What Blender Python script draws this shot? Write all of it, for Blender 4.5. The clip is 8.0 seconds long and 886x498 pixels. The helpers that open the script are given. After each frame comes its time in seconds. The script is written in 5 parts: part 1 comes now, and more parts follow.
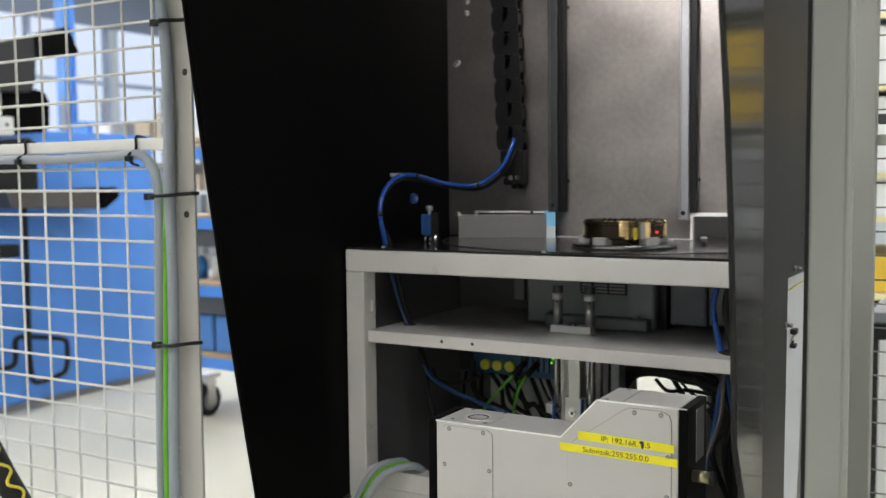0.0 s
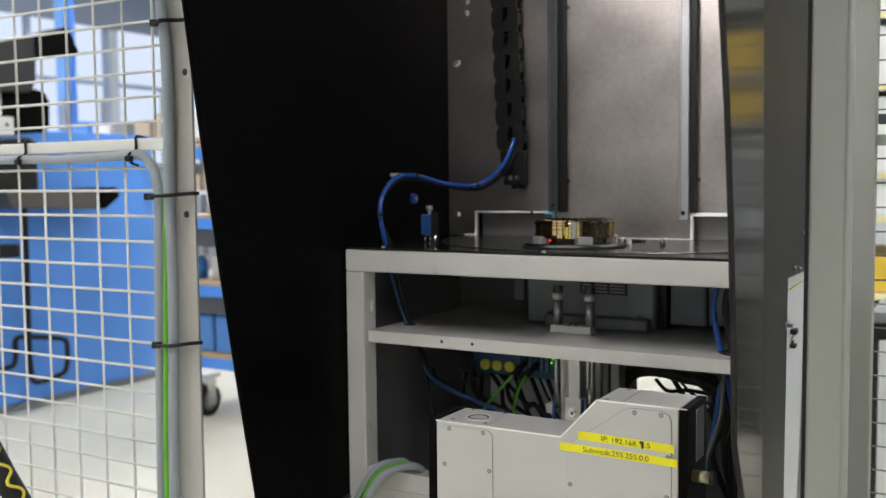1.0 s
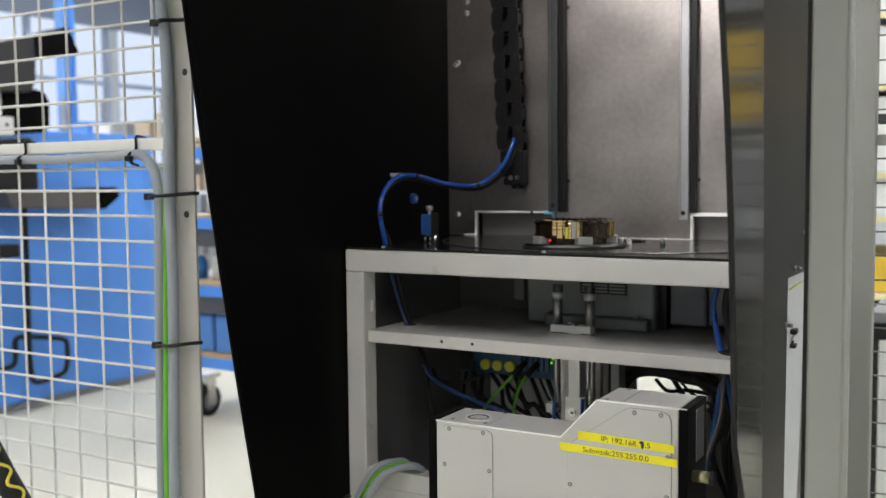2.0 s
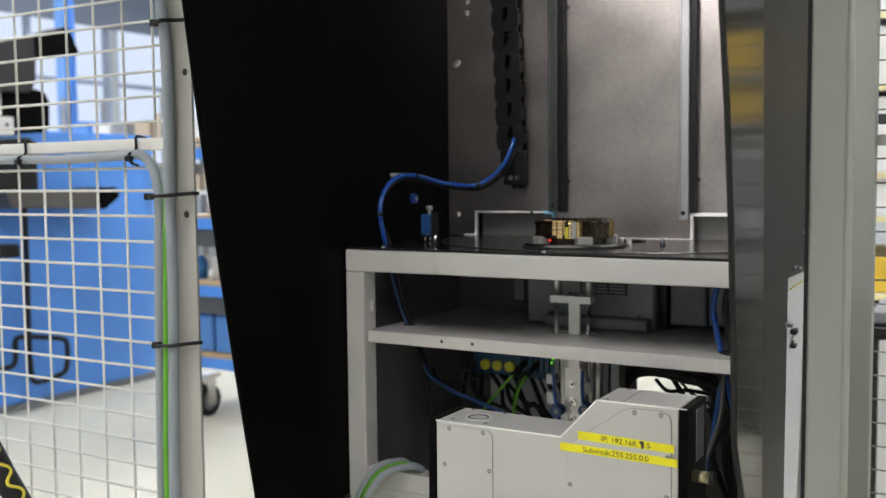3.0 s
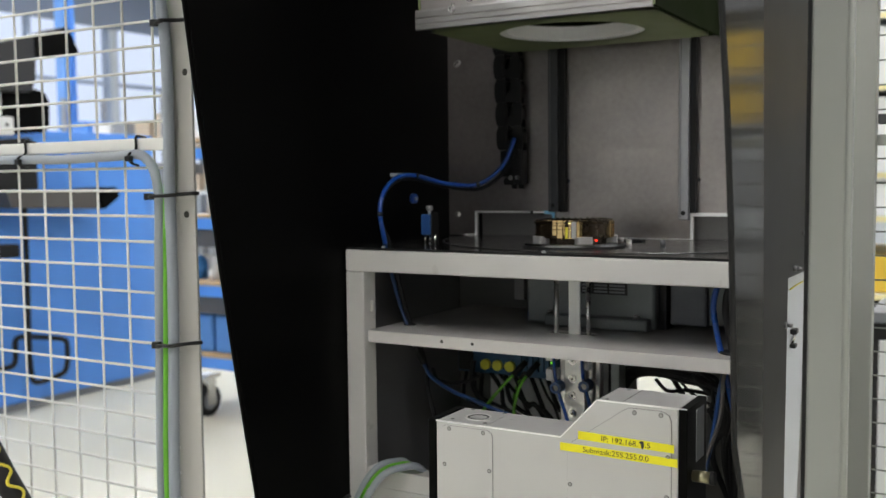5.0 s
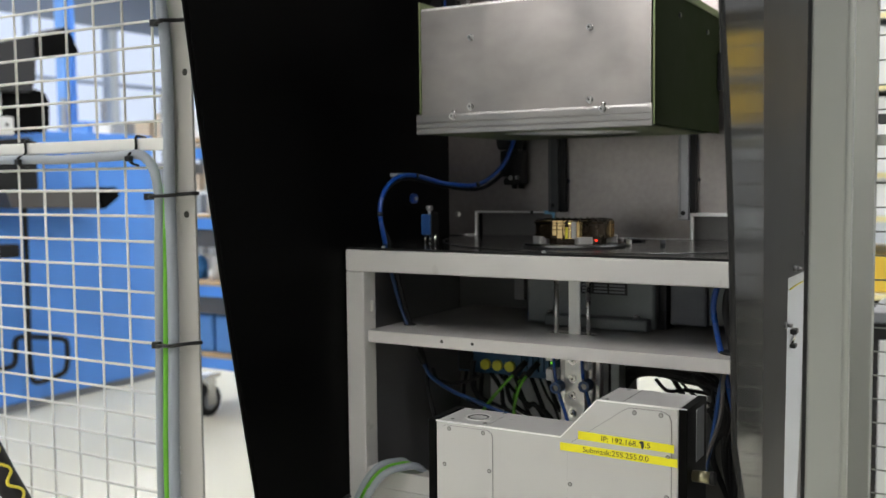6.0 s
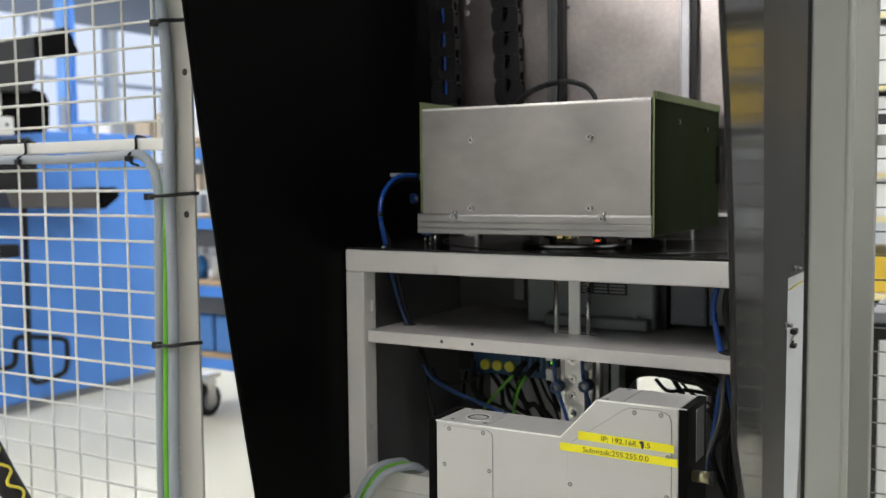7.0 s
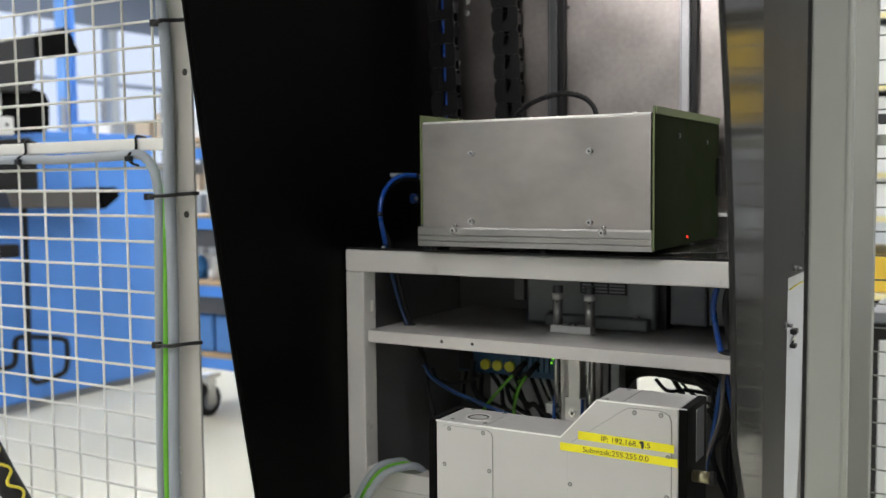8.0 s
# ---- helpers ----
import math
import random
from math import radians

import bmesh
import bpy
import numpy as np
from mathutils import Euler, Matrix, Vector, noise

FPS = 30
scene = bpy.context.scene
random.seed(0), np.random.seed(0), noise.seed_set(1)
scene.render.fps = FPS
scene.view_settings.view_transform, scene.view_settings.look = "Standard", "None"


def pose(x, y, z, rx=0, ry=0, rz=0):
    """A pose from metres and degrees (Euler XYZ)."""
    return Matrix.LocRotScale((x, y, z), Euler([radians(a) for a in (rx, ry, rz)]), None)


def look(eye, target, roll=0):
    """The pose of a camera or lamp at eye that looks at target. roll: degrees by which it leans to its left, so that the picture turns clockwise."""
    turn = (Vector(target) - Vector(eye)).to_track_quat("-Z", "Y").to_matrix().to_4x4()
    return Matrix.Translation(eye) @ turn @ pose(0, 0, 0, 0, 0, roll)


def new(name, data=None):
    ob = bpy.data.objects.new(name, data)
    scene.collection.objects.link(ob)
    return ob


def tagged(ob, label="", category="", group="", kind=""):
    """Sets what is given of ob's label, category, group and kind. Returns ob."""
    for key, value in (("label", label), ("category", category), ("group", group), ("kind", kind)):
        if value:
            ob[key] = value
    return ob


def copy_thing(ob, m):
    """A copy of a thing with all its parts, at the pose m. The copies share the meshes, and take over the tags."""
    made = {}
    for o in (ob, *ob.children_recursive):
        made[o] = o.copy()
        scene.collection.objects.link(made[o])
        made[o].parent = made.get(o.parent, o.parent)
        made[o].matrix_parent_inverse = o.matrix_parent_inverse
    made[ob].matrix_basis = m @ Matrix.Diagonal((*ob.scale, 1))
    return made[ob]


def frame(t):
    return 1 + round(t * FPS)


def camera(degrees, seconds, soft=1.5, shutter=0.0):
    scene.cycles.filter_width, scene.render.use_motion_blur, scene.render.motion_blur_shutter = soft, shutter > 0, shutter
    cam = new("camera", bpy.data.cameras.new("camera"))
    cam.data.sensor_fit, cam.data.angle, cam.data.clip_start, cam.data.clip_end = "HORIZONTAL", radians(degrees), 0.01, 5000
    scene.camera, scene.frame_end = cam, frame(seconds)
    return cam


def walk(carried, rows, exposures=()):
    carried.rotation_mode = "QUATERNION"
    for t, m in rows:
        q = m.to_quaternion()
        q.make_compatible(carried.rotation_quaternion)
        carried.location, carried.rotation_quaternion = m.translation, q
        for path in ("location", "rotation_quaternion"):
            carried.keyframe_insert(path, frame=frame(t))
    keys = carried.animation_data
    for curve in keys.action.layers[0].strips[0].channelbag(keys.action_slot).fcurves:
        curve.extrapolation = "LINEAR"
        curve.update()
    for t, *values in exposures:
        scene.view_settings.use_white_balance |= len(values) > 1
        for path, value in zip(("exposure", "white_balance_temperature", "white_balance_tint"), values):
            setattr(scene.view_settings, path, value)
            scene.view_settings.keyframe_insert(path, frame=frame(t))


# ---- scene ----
cam = camera(49.55, 8.0, soft=1.4, shutter=0.5)
cam.data.dof.use_dof = True
cam.data.dof.focus_distance = 1.34
cam.data.dof.aperture_fstop = 5.0
EYE = Vector((1.0611, -1.4599, 1.2))
YAW, PITCH = radians(30.18), radians(-4.111)
AIM = EYE + Vector((-math.sin(YAW) * math.cos(PITCH), math.cos(YAW) * math.cos(PITCH), math.sin(PITCH)))
VIEW = look(EYE, AIM, -0.631)
walk(cam, [(0, VIEW), (8, VIEW)], exposures=[(0, 0.05, 6455, 10), (8, 0.05, 6455, 10)])

# ---- world and lights ----
world = bpy.data.worlds.new("World")
scene.world = world
world.use_nodes = True
wn = world.node_tree.nodes
sky = wn.new("ShaderNodeTexSky")
sky.sky_type, sky.sun_disc = "NISHITA", False
sky.sun_elevation, sky.sun_rotation = radians(38), radians(120)
wn["Background"].inputs["Strength"].default_value = 0.13
world.node_tree.links.new(sky.outputs[0], wn["Background"].inputs["Color"])


def lamp(name, m, sx, sy, watts, col=(1, 1, 1), spread=180):
    l = bpy.data.lights.new(name, "AREA")
    l.shape, l.size, l.size_y, l.energy, l.color, l.spread = "RECTANGLE", sx, sy, watts, col, radians(spread)
    ob = new(name, l)
    ob.matrix_world = m
    return ob


sun = bpy.data.lights.new("sun", "SUN")
sun.energy, sun.angle, sun.color = 2.0, radians(0.6), (1, 0.95, 0.88)
new("sun", sun).matrix_world = look((0, 0, 0), (0.6, -0.35, -0.75))
# rows of ceiling luminaires, and daylight in the window openings
for lx in (-6.0, -2.5, 1.0, 4.0):
    for ly in (-3.2, 0.9, 4.4):
        lamp("luminaire_light", pose(lx, ly, 4.28), 0.28, 2.4, 52, (1.0, 0.975, 0.955))
lamp("window_daylight", look((-8.9, 5.5, 2.6), (0, 0, 0.8)), 6.5, 2.6, 420, (0.78, 0.88, 1.0))
# unseen fill light, added to brighten the back wall of the cabinet
lamp("wall_fill_light", look((0.40, -0.44, 1.935), (0.50, 0.40, 1.36)), 0.40, 0.10, 1.45, (1.0, 0.955, 0.93), 75)


# ---- materials ----
def mat(name, col, rough=0.5, metal=0.0, var=0.12, scale=14.0, fine=140.0, bump=0.05, emit=None, aniso=None, coat=0.0, rvar=0.12, spec=0.5):
    """Procedural surface: broad stains, fine grain, relief and uneven gloss."""
    m = bpy.data.materials.new(name)
    m.use_nodes = True
    n, L = m.node_tree.nodes, m.node_tree.links
    b = n["Principled BSDF"]
    tc = n.new("ShaderNodeTexCoord")
    mp = n.new("ShaderNodeMapping")
    L.new(tc.outputs["Object"], mp.inputs[0])
    if aniso:
        mp.inputs["Scale"].default_value = aniso
    n1, n2 = n.new("ShaderNodeTexNoise"), n.new("ShaderNodeTexNoise")
    n1.inputs["Scale"].default_value, n1.inputs["Detail"].default_value = scale, 5
    n2.inputs["Scale"].default_value, n2.inputs["Detail"].default_value = fine, 3
    L.new(tc.outputs["Object"], n1.inputs["Vector"])
    L.new(mp.outputs[0], n2.inputs["Vector"])
    add = n.new("ShaderNodeMath")
    add.operation = "MULTIPLY_ADD"
    L.new(n2.outputs["Fac"], add.inputs[0])
    add.inputs[1].default_value = 0.5
    L.new(n1.outputs["Fac"], add.inputs[2])
    ramp = n.new("ShaderNodeMapRange")
    ramp.inputs["From Min"].default_value, ramp.inputs["From Max"].default_value = 0.35, 1.15
    ramp.inputs["To Min"].default_value, ramp.inputs["To Max"].default_value = 1 - var, 1 + var
    L.new(add.outputs[0], ramp.inputs["Value"])
    mix = n.new("ShaderNodeVectorMath")
    mix.operation = "SCALE"
    mix.inputs[0].default_value = col
    L.new(ramp.outputs[0], mix.inputs["Scale"])
    L.new(mix.outputs[0], b.inputs["Base Color"])
    rr = n.new("ShaderNodeMapRange")
    rr.inputs["From Min"].default_value, rr.inputs["From Max"].default_value = 0.3, 0.7
    rr.inputs["To Min"].default_value, rr.inputs["To Max"].default_value = max(0.02, rough - rvar / 2), min(1, rough + rvar / 2)
    L.new(n1.outputs["Fac"], rr.inputs["Value"])
    L.new(rr.outputs[0], b.inputs["Roughness"])
    b.inputs["Metallic"].default_value = metal
    b.inputs["Specular IOR Level"].default_value = spec
    b.inputs["Coat Weight"].default_value = coat
    if bump:
        bp = n.new("ShaderNodeBump")
        bp.inputs["Strength"].default_value, bp.inputs["Distance"].default_value = bump, 0.001
        L.new(n2.outputs["Fac"], bp.inputs["Height"])
        L.new(bp.outputs[0], b.inputs["Normal"])
    if emit:
        b.inputs["Emission Color"].default_value = (*emit[:3], 1)
        b.inputs["Emission Strength"].default_value = emit[3]
    return m


WHITE = mat("white_powder_coat", (0.56, 0.55, 0.535), 0.33, var=0.05, fine=900, bump=0.05)
POST_GREY = mat("grey_powder_coat", (0.255, 0.262, 0.245), 0.45, var=0.05, fine=900, bump=0.06)
FENCE_WHITE = mat("fence_paint", (0.74, 0.735, 0.70), 0.45, var=0.05, fine=700, bump=0.05)
BLACK_PANEL = mat("black_panel_paint", (0.0026, 0.0026, 0.0026), 0.4, var=0.2, scale=5, fine=600, bump=0.03, spec=0.04)
GLOSS_PANEL = mat("gloss_dark_paint", (0.032, 0.032, 0.031), 0.11, var=0.1, scale=4, fine=700, bump=0.010, rvar=0.05, spec=0.32)
STEEL_WALL = mat("brushed_sheet_steel", (0.378, 0.345, 0.331), 0.335, 0.97, var=0.26, scale=9, fine=90, bump=0.04, rvar=0.10)
ALU = mat("brushed_aluminium", (0.365, 0.355, 0.347), 0.40, 1.0, var=0.17, scale=8, fine=60, bump=0.02, aniso=(0.25, 1, 1.2), rvar=0.2)
ALU_PLAIN = mat("machined_aluminium", (0.50, 0.49, 0.48), 0.36, 1.0, var=0.08, fine=120, bump=0.03)
DARK_STEEL = mat("dark_rail_steel", (0.075, 0.078, 0.082), 0.38, 0.7, var=0.15)
DISC = mat("turned_disc_steel", (0.36, 0.36, 0.36), 0.22, 1.0, var=0.1, scale=8, fine=200, bump=0.02, rvar=0.08)
CHROME = mat("bright_steel", (0.58, 0.57, 0.56), 0.26, 1.0, var=0.06, bump=0)
# one green sheet in two tones: shaded faces, then lit edges
GREEN_SHADED = mat("green_sheet_shaded", (0.012, 0.018, 0.006), 0.8, var=0.18, fine=300, bump=0.03, spec=0.06)
GREEN_LIT = mat("green_sheet_lit", (0.12, 0.15, 0.065), 0.5, var=0.1)
BLACK_PLASTIC = mat("black_plastic", (0.007, 0.007, 0.0075), 0.42, var=0.2, fine=400, bump=0.06, spec=0.3)
BLACK_RUBBER = mat("black_rubber", (0.009, 0.009, 0.0095), 0.55, var=0.2, fine=300, spec=0.28)
BLUE_HOSE = mat("blue_hose", (0.008, 0.06, 0.29), 0.3, var=0.08, bump=0)
NAVY_HOSE = mat("navy_hose", (0.006, 0.040, 0.145), 0.35, var=0.08, bump=0)
SWITCH_BLUE = mat("switch_blue", (0.012, 0.062, 0.21), 0.45, var=0.1)
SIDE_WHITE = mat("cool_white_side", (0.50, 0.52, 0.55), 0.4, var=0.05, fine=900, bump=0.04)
BLUE_PLASTIC = mat("blue_plastic", (0.03, 0.17, 0.45), 0.4, var=0.08)
BLUE_VALVE = mat("blue_valve_body", (0.010, 0.065, 0.14), 0.4, var=0.15)
YELLOW = mat("yellow_plastic", (0.68, 0.58, 0.05), 0.45, var=0.06)
BIN_YELLOW = mat("amber_plastic", (0.70, 0.47, 0.05), 0.45, var=0.06)
PALE_YELLOW = mat("pale_yellow_strip", (0.78, 0.70, 0.38), 0.5, var=0.05)
LABEL_YELLOW = mat("yellow_label_tape", (0.80, 0.73, 0.01), 0.4, var=0.04, bump=0.02)
INK = mat("label_ink", (0.02, 0.02, 0.015), 0.5, var=0.02, bump=0)
GREEN_CABLE = mat("green_cable", (0.13, 0.42, 0.025), 0.4, var=0.06, bump=0)
GREY_CABLE = mat("grey_cable", (0.30, 0.33, 0.37), 0.42, var=0.06, bump=0.02)
TABLETOP = mat("black_gloss_tabletop", (0.012, 0.012, 0.012), 0.16, var=0.15, scale=6, fine=500, bump=0.015, rvar=0.08)
PLATE = mat("dull_sheet_steel", (0.20, 0.195, 0.19), 0.5, 0.8, var=0.15, scale=9)
RAIL_BRIGHT = mat("bright_guide_steel", (0.40, 0.40, 0.42), 0.38, 0.8, var=0.15)
PALE_FILM = mat("pale_film", (0.60, 0.64, 0.66), 0.4, var=0.1)
FRAME_BLUE = mat("grey_blue_frame_paint", (0.36, 0.42, 0.54), 0.5, var=0.05)
DIM_ZONE = mat("dim_wall_zone", (0.23, 0.26, 0.33), 0.7, var=0.1, scale=2)
PANEL_SATIN = mat("satin_dark_paint", (0.024, 0.0235, 0.023), 0.36, var=0.08, scale=4, fine=700, bump=0.02, rvar=0.06, spec=0.10)
BRASS = mat("olive_brass", (0.34, 0.31, 0.20), 0.32, 0.9, var=0.1)
CASTING = mat("grey_cast_housing", (0.175, 0.188, 0.188), 0.42, 0.3, var=0.12, fine=260, bump=0.12)
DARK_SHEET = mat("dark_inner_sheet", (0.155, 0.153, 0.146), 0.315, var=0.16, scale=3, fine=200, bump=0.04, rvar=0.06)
RAIL_STEEL = mat("rail_steel", (0.19, 0.19, 0.195), 0.4, 0.8, var=0.15)
POST_WHITE = mat("post_paint", (0.47, 0.46, 0.43), 0.45, var=0.05, fine=700, bump=0.05)
SHELF_WHITE = mat("gloss_shelf_paint", (0.60, 0.585, 0.565), 0.18, var=0.06, fine=900, bump=0.03)
ACRYLIC = mat("white_acrylic_edge", (0.92, 0.92, 0.91), 0.25, var=0.02, bump=0)
GOLD = mat("gold_plated", (0.86, 0.62, 0.30), 0.16, 1.0, var=0.1, bump=0.02)
GOLD_DARK = mat("dark_bronze", (0.035, 0.024, 0.014), 0.24, 0.7, var=0.2)
GROUND = mat("ground_steel", (0.36, 0.355, 0.345), 0.55, 0.5, var=0.06)
BRIGHT_ALU = mat("bright_milled_aluminium", (0.78, 0.77, 0.75), 0.45, 0.5, var=0.05)
# near-white tone for highlights painted along edges
EDGE_HIGHLIGHT = mat("painted_edge_glint", (0.90, 0.89, 0.87), 0.35, 0.2, var=0.05)
BUTTON_YELLOW = mat("lemon_plastic", (0.62, 0.60, 0.05), 0.4, var=0.06)
DEVICE = mat("light_anodised_housing", (0.495, 0.49, 0.483), 0.42, 0.25, var=0.04, fine=1200, bump=0.04)
SEAM = mat("dark_seam", (0.20, 0.20, 0.19), 0.6, var=0.05, bump=0)
CYAN_TAPE = mat("light_blue_film", (0.22, 0.55, 0.80), 0.45, var=0.12)
BLUE_PAINT = mat("blue_cabinet_paint", (0.085, 0.275, 0.775), 0.42, var=0.08, scale=3, fine=200)
BLUE_STEEL = mat("blue_column_paint", (0.10, 0.26, 0.62), 0.45, var=0.08, scale=3)
FLOOR = mat("epoxy_floor", (0.575, 0.565, 0.475), 0.4, var=0.05, scale=1.7, fine=60, bump=0.03, rvar=0.1)
DIM_WALL = mat("dimmed_unseen_wall", (0.40, 0.41, 0.41), 0.7, var=0.1, scale=2)
WALL = mat("hall_wall_paint", (0.60, 0.63, 0.66), 0.7, var=0.05, scale=2)
CEIL = mat("hall_ceiling", (0.62, 0.63, 0.64), 0.8, var=0.06, scale=2)
WOOD = mat("plywood", (0.46, 0.31, 0.16), 0.5, var=0.2, scale=5, fine=40, aniso=(1, 8, 8))
GREY_PLASTIC = mat("grey_plastic", (0.24, 0.25, 0.27), 0.5)
GREY_DARK = mat("dark_grey_steel", (0.10, 0.10, 0.105), 0.5)
CARD = mat("light_carton", (0.50, 0.42, 0.32), 0.7)
PAPER = mat("white_plastic", (0.78, 0.79, 0.80), 0.5, var=0.04)
OUTSIDE = mat("bright_overcast_distance", (0.3, 0.3, 0.32), 0.9, var=0.1, scale=0.5, fine=3, bump=0, emit=(0.72, 0.82, 1.0, 0.80))
ARM_GREY = mat("arm_grey_paint", (0.030, 0.031, 0.034), 0.5, var=0.1, spec=0.3)
TRAY_GREY = mat("tray_grey_paint", (0.085, 0.08, 0.075), 0.5, var=0.1)
PANEL_EDGE = mat("dark_panel_edge", (0.012, 0.012, 0.013), 0.4, var=0.1)
LASER_GLOW = mat("red_laser_spot", (0.8, 0.02, 0.01), 0.5, var=0, emit=(1.0, 0.03, 0.01, 4.0))
GREEN_LED = mat("green_led", (0.1, 0.8, 0.05), 0.5, var=0, emit=(0.25, 1.0, 0.02, 1.0))
TUBE_GLOW = mat("luminaire_diffuser", (0.9, 0.9, 0.9), 0.5, var=0, emit=(1.0, 0.97, 0.92, 9.0))


def scuffed(m, cx, cz, radii):
    """Arc-shaped wipe marks round one point that change the gloss of a sheet."""
    n, L = m.node_tree.nodes, m.node_tree.links
    b = n["Principled BSDF"]
    tc, sub, ln = n.new("ShaderNodeTexCoord"), n.new("ShaderNodeVectorMath"), n.new("ShaderNodeVectorMath")
    sub.operation, ln.operation = "SUBTRACT", "LENGTH"
    sub.inputs[1].default_value = (cx, -0.19, cz)
    L.new(tc.outputs["Object"], sub.inputs[0])
    L.new(sub.outputs[0], ln.inputs[0])
    wn1 = n.new("ShaderNodeTexNoise")
    wn1.inputs["Scale"].default_value = 22
    L.new(tc.outputs["Object"], wn1.inputs["Vector"])
    last = b.inputs["Roughness"].links[0].from_socket
    for r, amount in radii:
        d = n.new("ShaderNodeMath")
        d.operation = "MULTIPLY_ADD"
        L.new(wn1.outputs["Fac"], d.inputs[0])
        d.inputs[1].default_value = 0.012
        L.new(ln.outputs["Value"], d.inputs[2])
        e = n.new("ShaderNodeMapRange")
        e.inputs["From Min"].default_value, e.inputs["From Max"].default_value = r, r + 0.012
        e.inputs["To Min"].default_value, e.inputs["To Max"].default_value = amount, 0.0
        L.new(d.outputs[0], e.inputs["Value"])
        a = n.new("ShaderNodeMath")
        L.new(last, a.inputs[0])
        L.new(e.outputs[0], a.inputs[1])
        last = a.outputs[0]
    L.new(last, b.inputs["Roughness"])
    return m


HOOD_ALU = scuffed(mat("hood_aluminium", (0.372, 0.350, 0.338), 0.40, 1.0, var=0.24, scale=9, fine=45, bump=0.012, aniso=(0.35, 1, 0.7), rvar=0.16), 0.07, 0.15, ((0.110, -0.05), (0.150, 0.10)))


# ---- mesh helpers ----
def B():
    return bmesh.new()


def box(bm, x0, x1, y0, y1, z0, z1, bev=0.0):
    v = [bm.verts.new(p) for p in ((x0, y0, z0), (x1, y0, z0), (x1, y1, z0), (x0, y1, z0), (x0, y0, z1), (x1, y0, z1), (x1, y1, z1), (x0, y1, z1))]
    fs = [bm.faces.new([v[i] for i in q]) for q in ((3, 2, 1, 0), (4, 5, 6, 7), (0, 1, 5, 4), (1, 2, 6, 5), (2, 3, 7, 6), (3, 0, 4, 7))]
    if bev:
        es = list({e for f in fs for e in f.edges})
        bmesh.ops.bevel(bm, geom=es, offset=bev, segments=2, profile=0.5, affect="EDGES", clamp_overlap=True)
    return bm


def prism(bm, poly, axis, lo, hi, bev=0.0):
    """A polygon, given in the two other axes, pulled along one axis."""
    def at(p, c):
        return {"x": (c, p[0], p[1]), "y": (p[0], c, p[1]), "z": (p[0], p[1], c)}[axis]
    a, b = [bm.verts.new(at(p, lo)) for p in poly], [bm.verts.new(at(p, hi)) for p in poly]
    k = len(poly)
    fs = [bm.faces.new(a), bm.faces.new(b[::-1])] + [bm.faces.new((a[i], b[i], b[(i + 1) % k], a[(i + 1) % k])) for i in range(k)]
    bmesh.ops.recalc_face_normals(bm, faces=fs)
    if bev:
        es = list({e for f in fs for e in f.edges})
        bmesh.ops.bevel(bm, geom=es, offset=bev, segments=2, profile=0.5, affect="EDGES", clamp_overlap=True)
    return bm


def cyl(bm, a, b, r, n=18, r2=None, smooth=True):
    a, b = Vector(a), Vector(b)
    q = (b - a).to_track_quat("Z", "Y")
    r2 = r if r2 is None else r2
    ring = [[bm.verts.new(c + q @ Vector((rr * math.cos(2 * math.pi * i / n), rr * math.sin(2 * math.pi * i / n), 0))) for i in range(n)] for c, rr in ((a, r), (b, r2))]
    bm.faces.new(ring[0][::-1])
    bm.faces.new(ring[1])
    for i in range(n):
        f = bm.faces.new((ring[0][i], ring[0][(i + 1) % n], ring[1][(i + 1) % n], ring[1][i]))
        f.smooth = smooth
    return bm


def lathe(bm, prof, c=(0, 0, 0), n=48):
    """A closed turned body about the upright axis through c, from (radius, height) pairs."""
    rings = [[bm.verts.new((c[0] + r * math.cos(2 * math.pi * i / n), c[1] + r * math.sin(2 * math.pi * i / n), c[2] + z)) for i in range(n)] for r, z in prof]
    for k in range(len(rings)):
        lo, hi = rings[k], rings[(k + 1) % len(rings)]
        for i in range(n):
            bm.faces.new((lo[i], lo[(i + 1) % n], hi[(i + 1) % n], hi[i]))
    bmesh.ops.recalc_face_normals(bm, faces=bm.faces[:])
    return bm


def spline(pts, steps=8):
    p = [Vector(q) for q in pts]
    p = [p[0] * 2 - p[1]] + p + [p[-1] * 2 - p[-2]]
    out = []
    for i in range(1, len(p) - 2):
        for s in range(steps):
            t = s / steps
            out.append(0.5 * (2 * p[i] + (p[i + 1] - p[i - 1]) * t + (2 * p[i - 1] - 5 * p[i] + 4 * p[i + 1] - p[i + 2]) * t * t + (3 * p[i] - p[i - 1] - 3 * p[i + 1] + p[i + 2]) * t ** 3))
    out.append(p[-2])
    return out


def tube(bm, pts, r, n=10, steps=8, curved=True):
    path = spline(pts, steps) if curved else [Vector(q) for q in pts]
    rings, side = [], Vector((0.3, 0.2, 0.93)).normalized()
    for i, c in enumerate(path):
        d = (path[min(i + 1, len(path) - 1)] - path[max(i - 1, 0)]).normalized()
        side = side - d * side.dot(d)
        side = side.normalized() if side.length > 1e-4 else d.orthogonal().normalized()
        up = d.cross(side)
        rings.append([bm.verts.new(c + r * (math.cos(2 * math.pi * k / n) * side + math.sin(2 * math.pi * k / n) * up)) for k in range(n)])
    for a, b in zip(rings, rings[1:]):
        for k in range(n):
            bm.faces.new((a[k], a[(k + 1) % n], b[(k + 1) % n], b[k])).smooth = True
    bm.faces.new(rings[0][::-1])
    bm.faces.new(rings[-1])
    return bm


ORIGIN = {}


def thing(name, at, label, category, group="", kind=""):
    ob = new(name)
    ob.location, ob.empty_display_size = at, 0.05
    ORIGIN[ob.name] = Vector(at)
    return tagged(ob, label, category, group, kind)


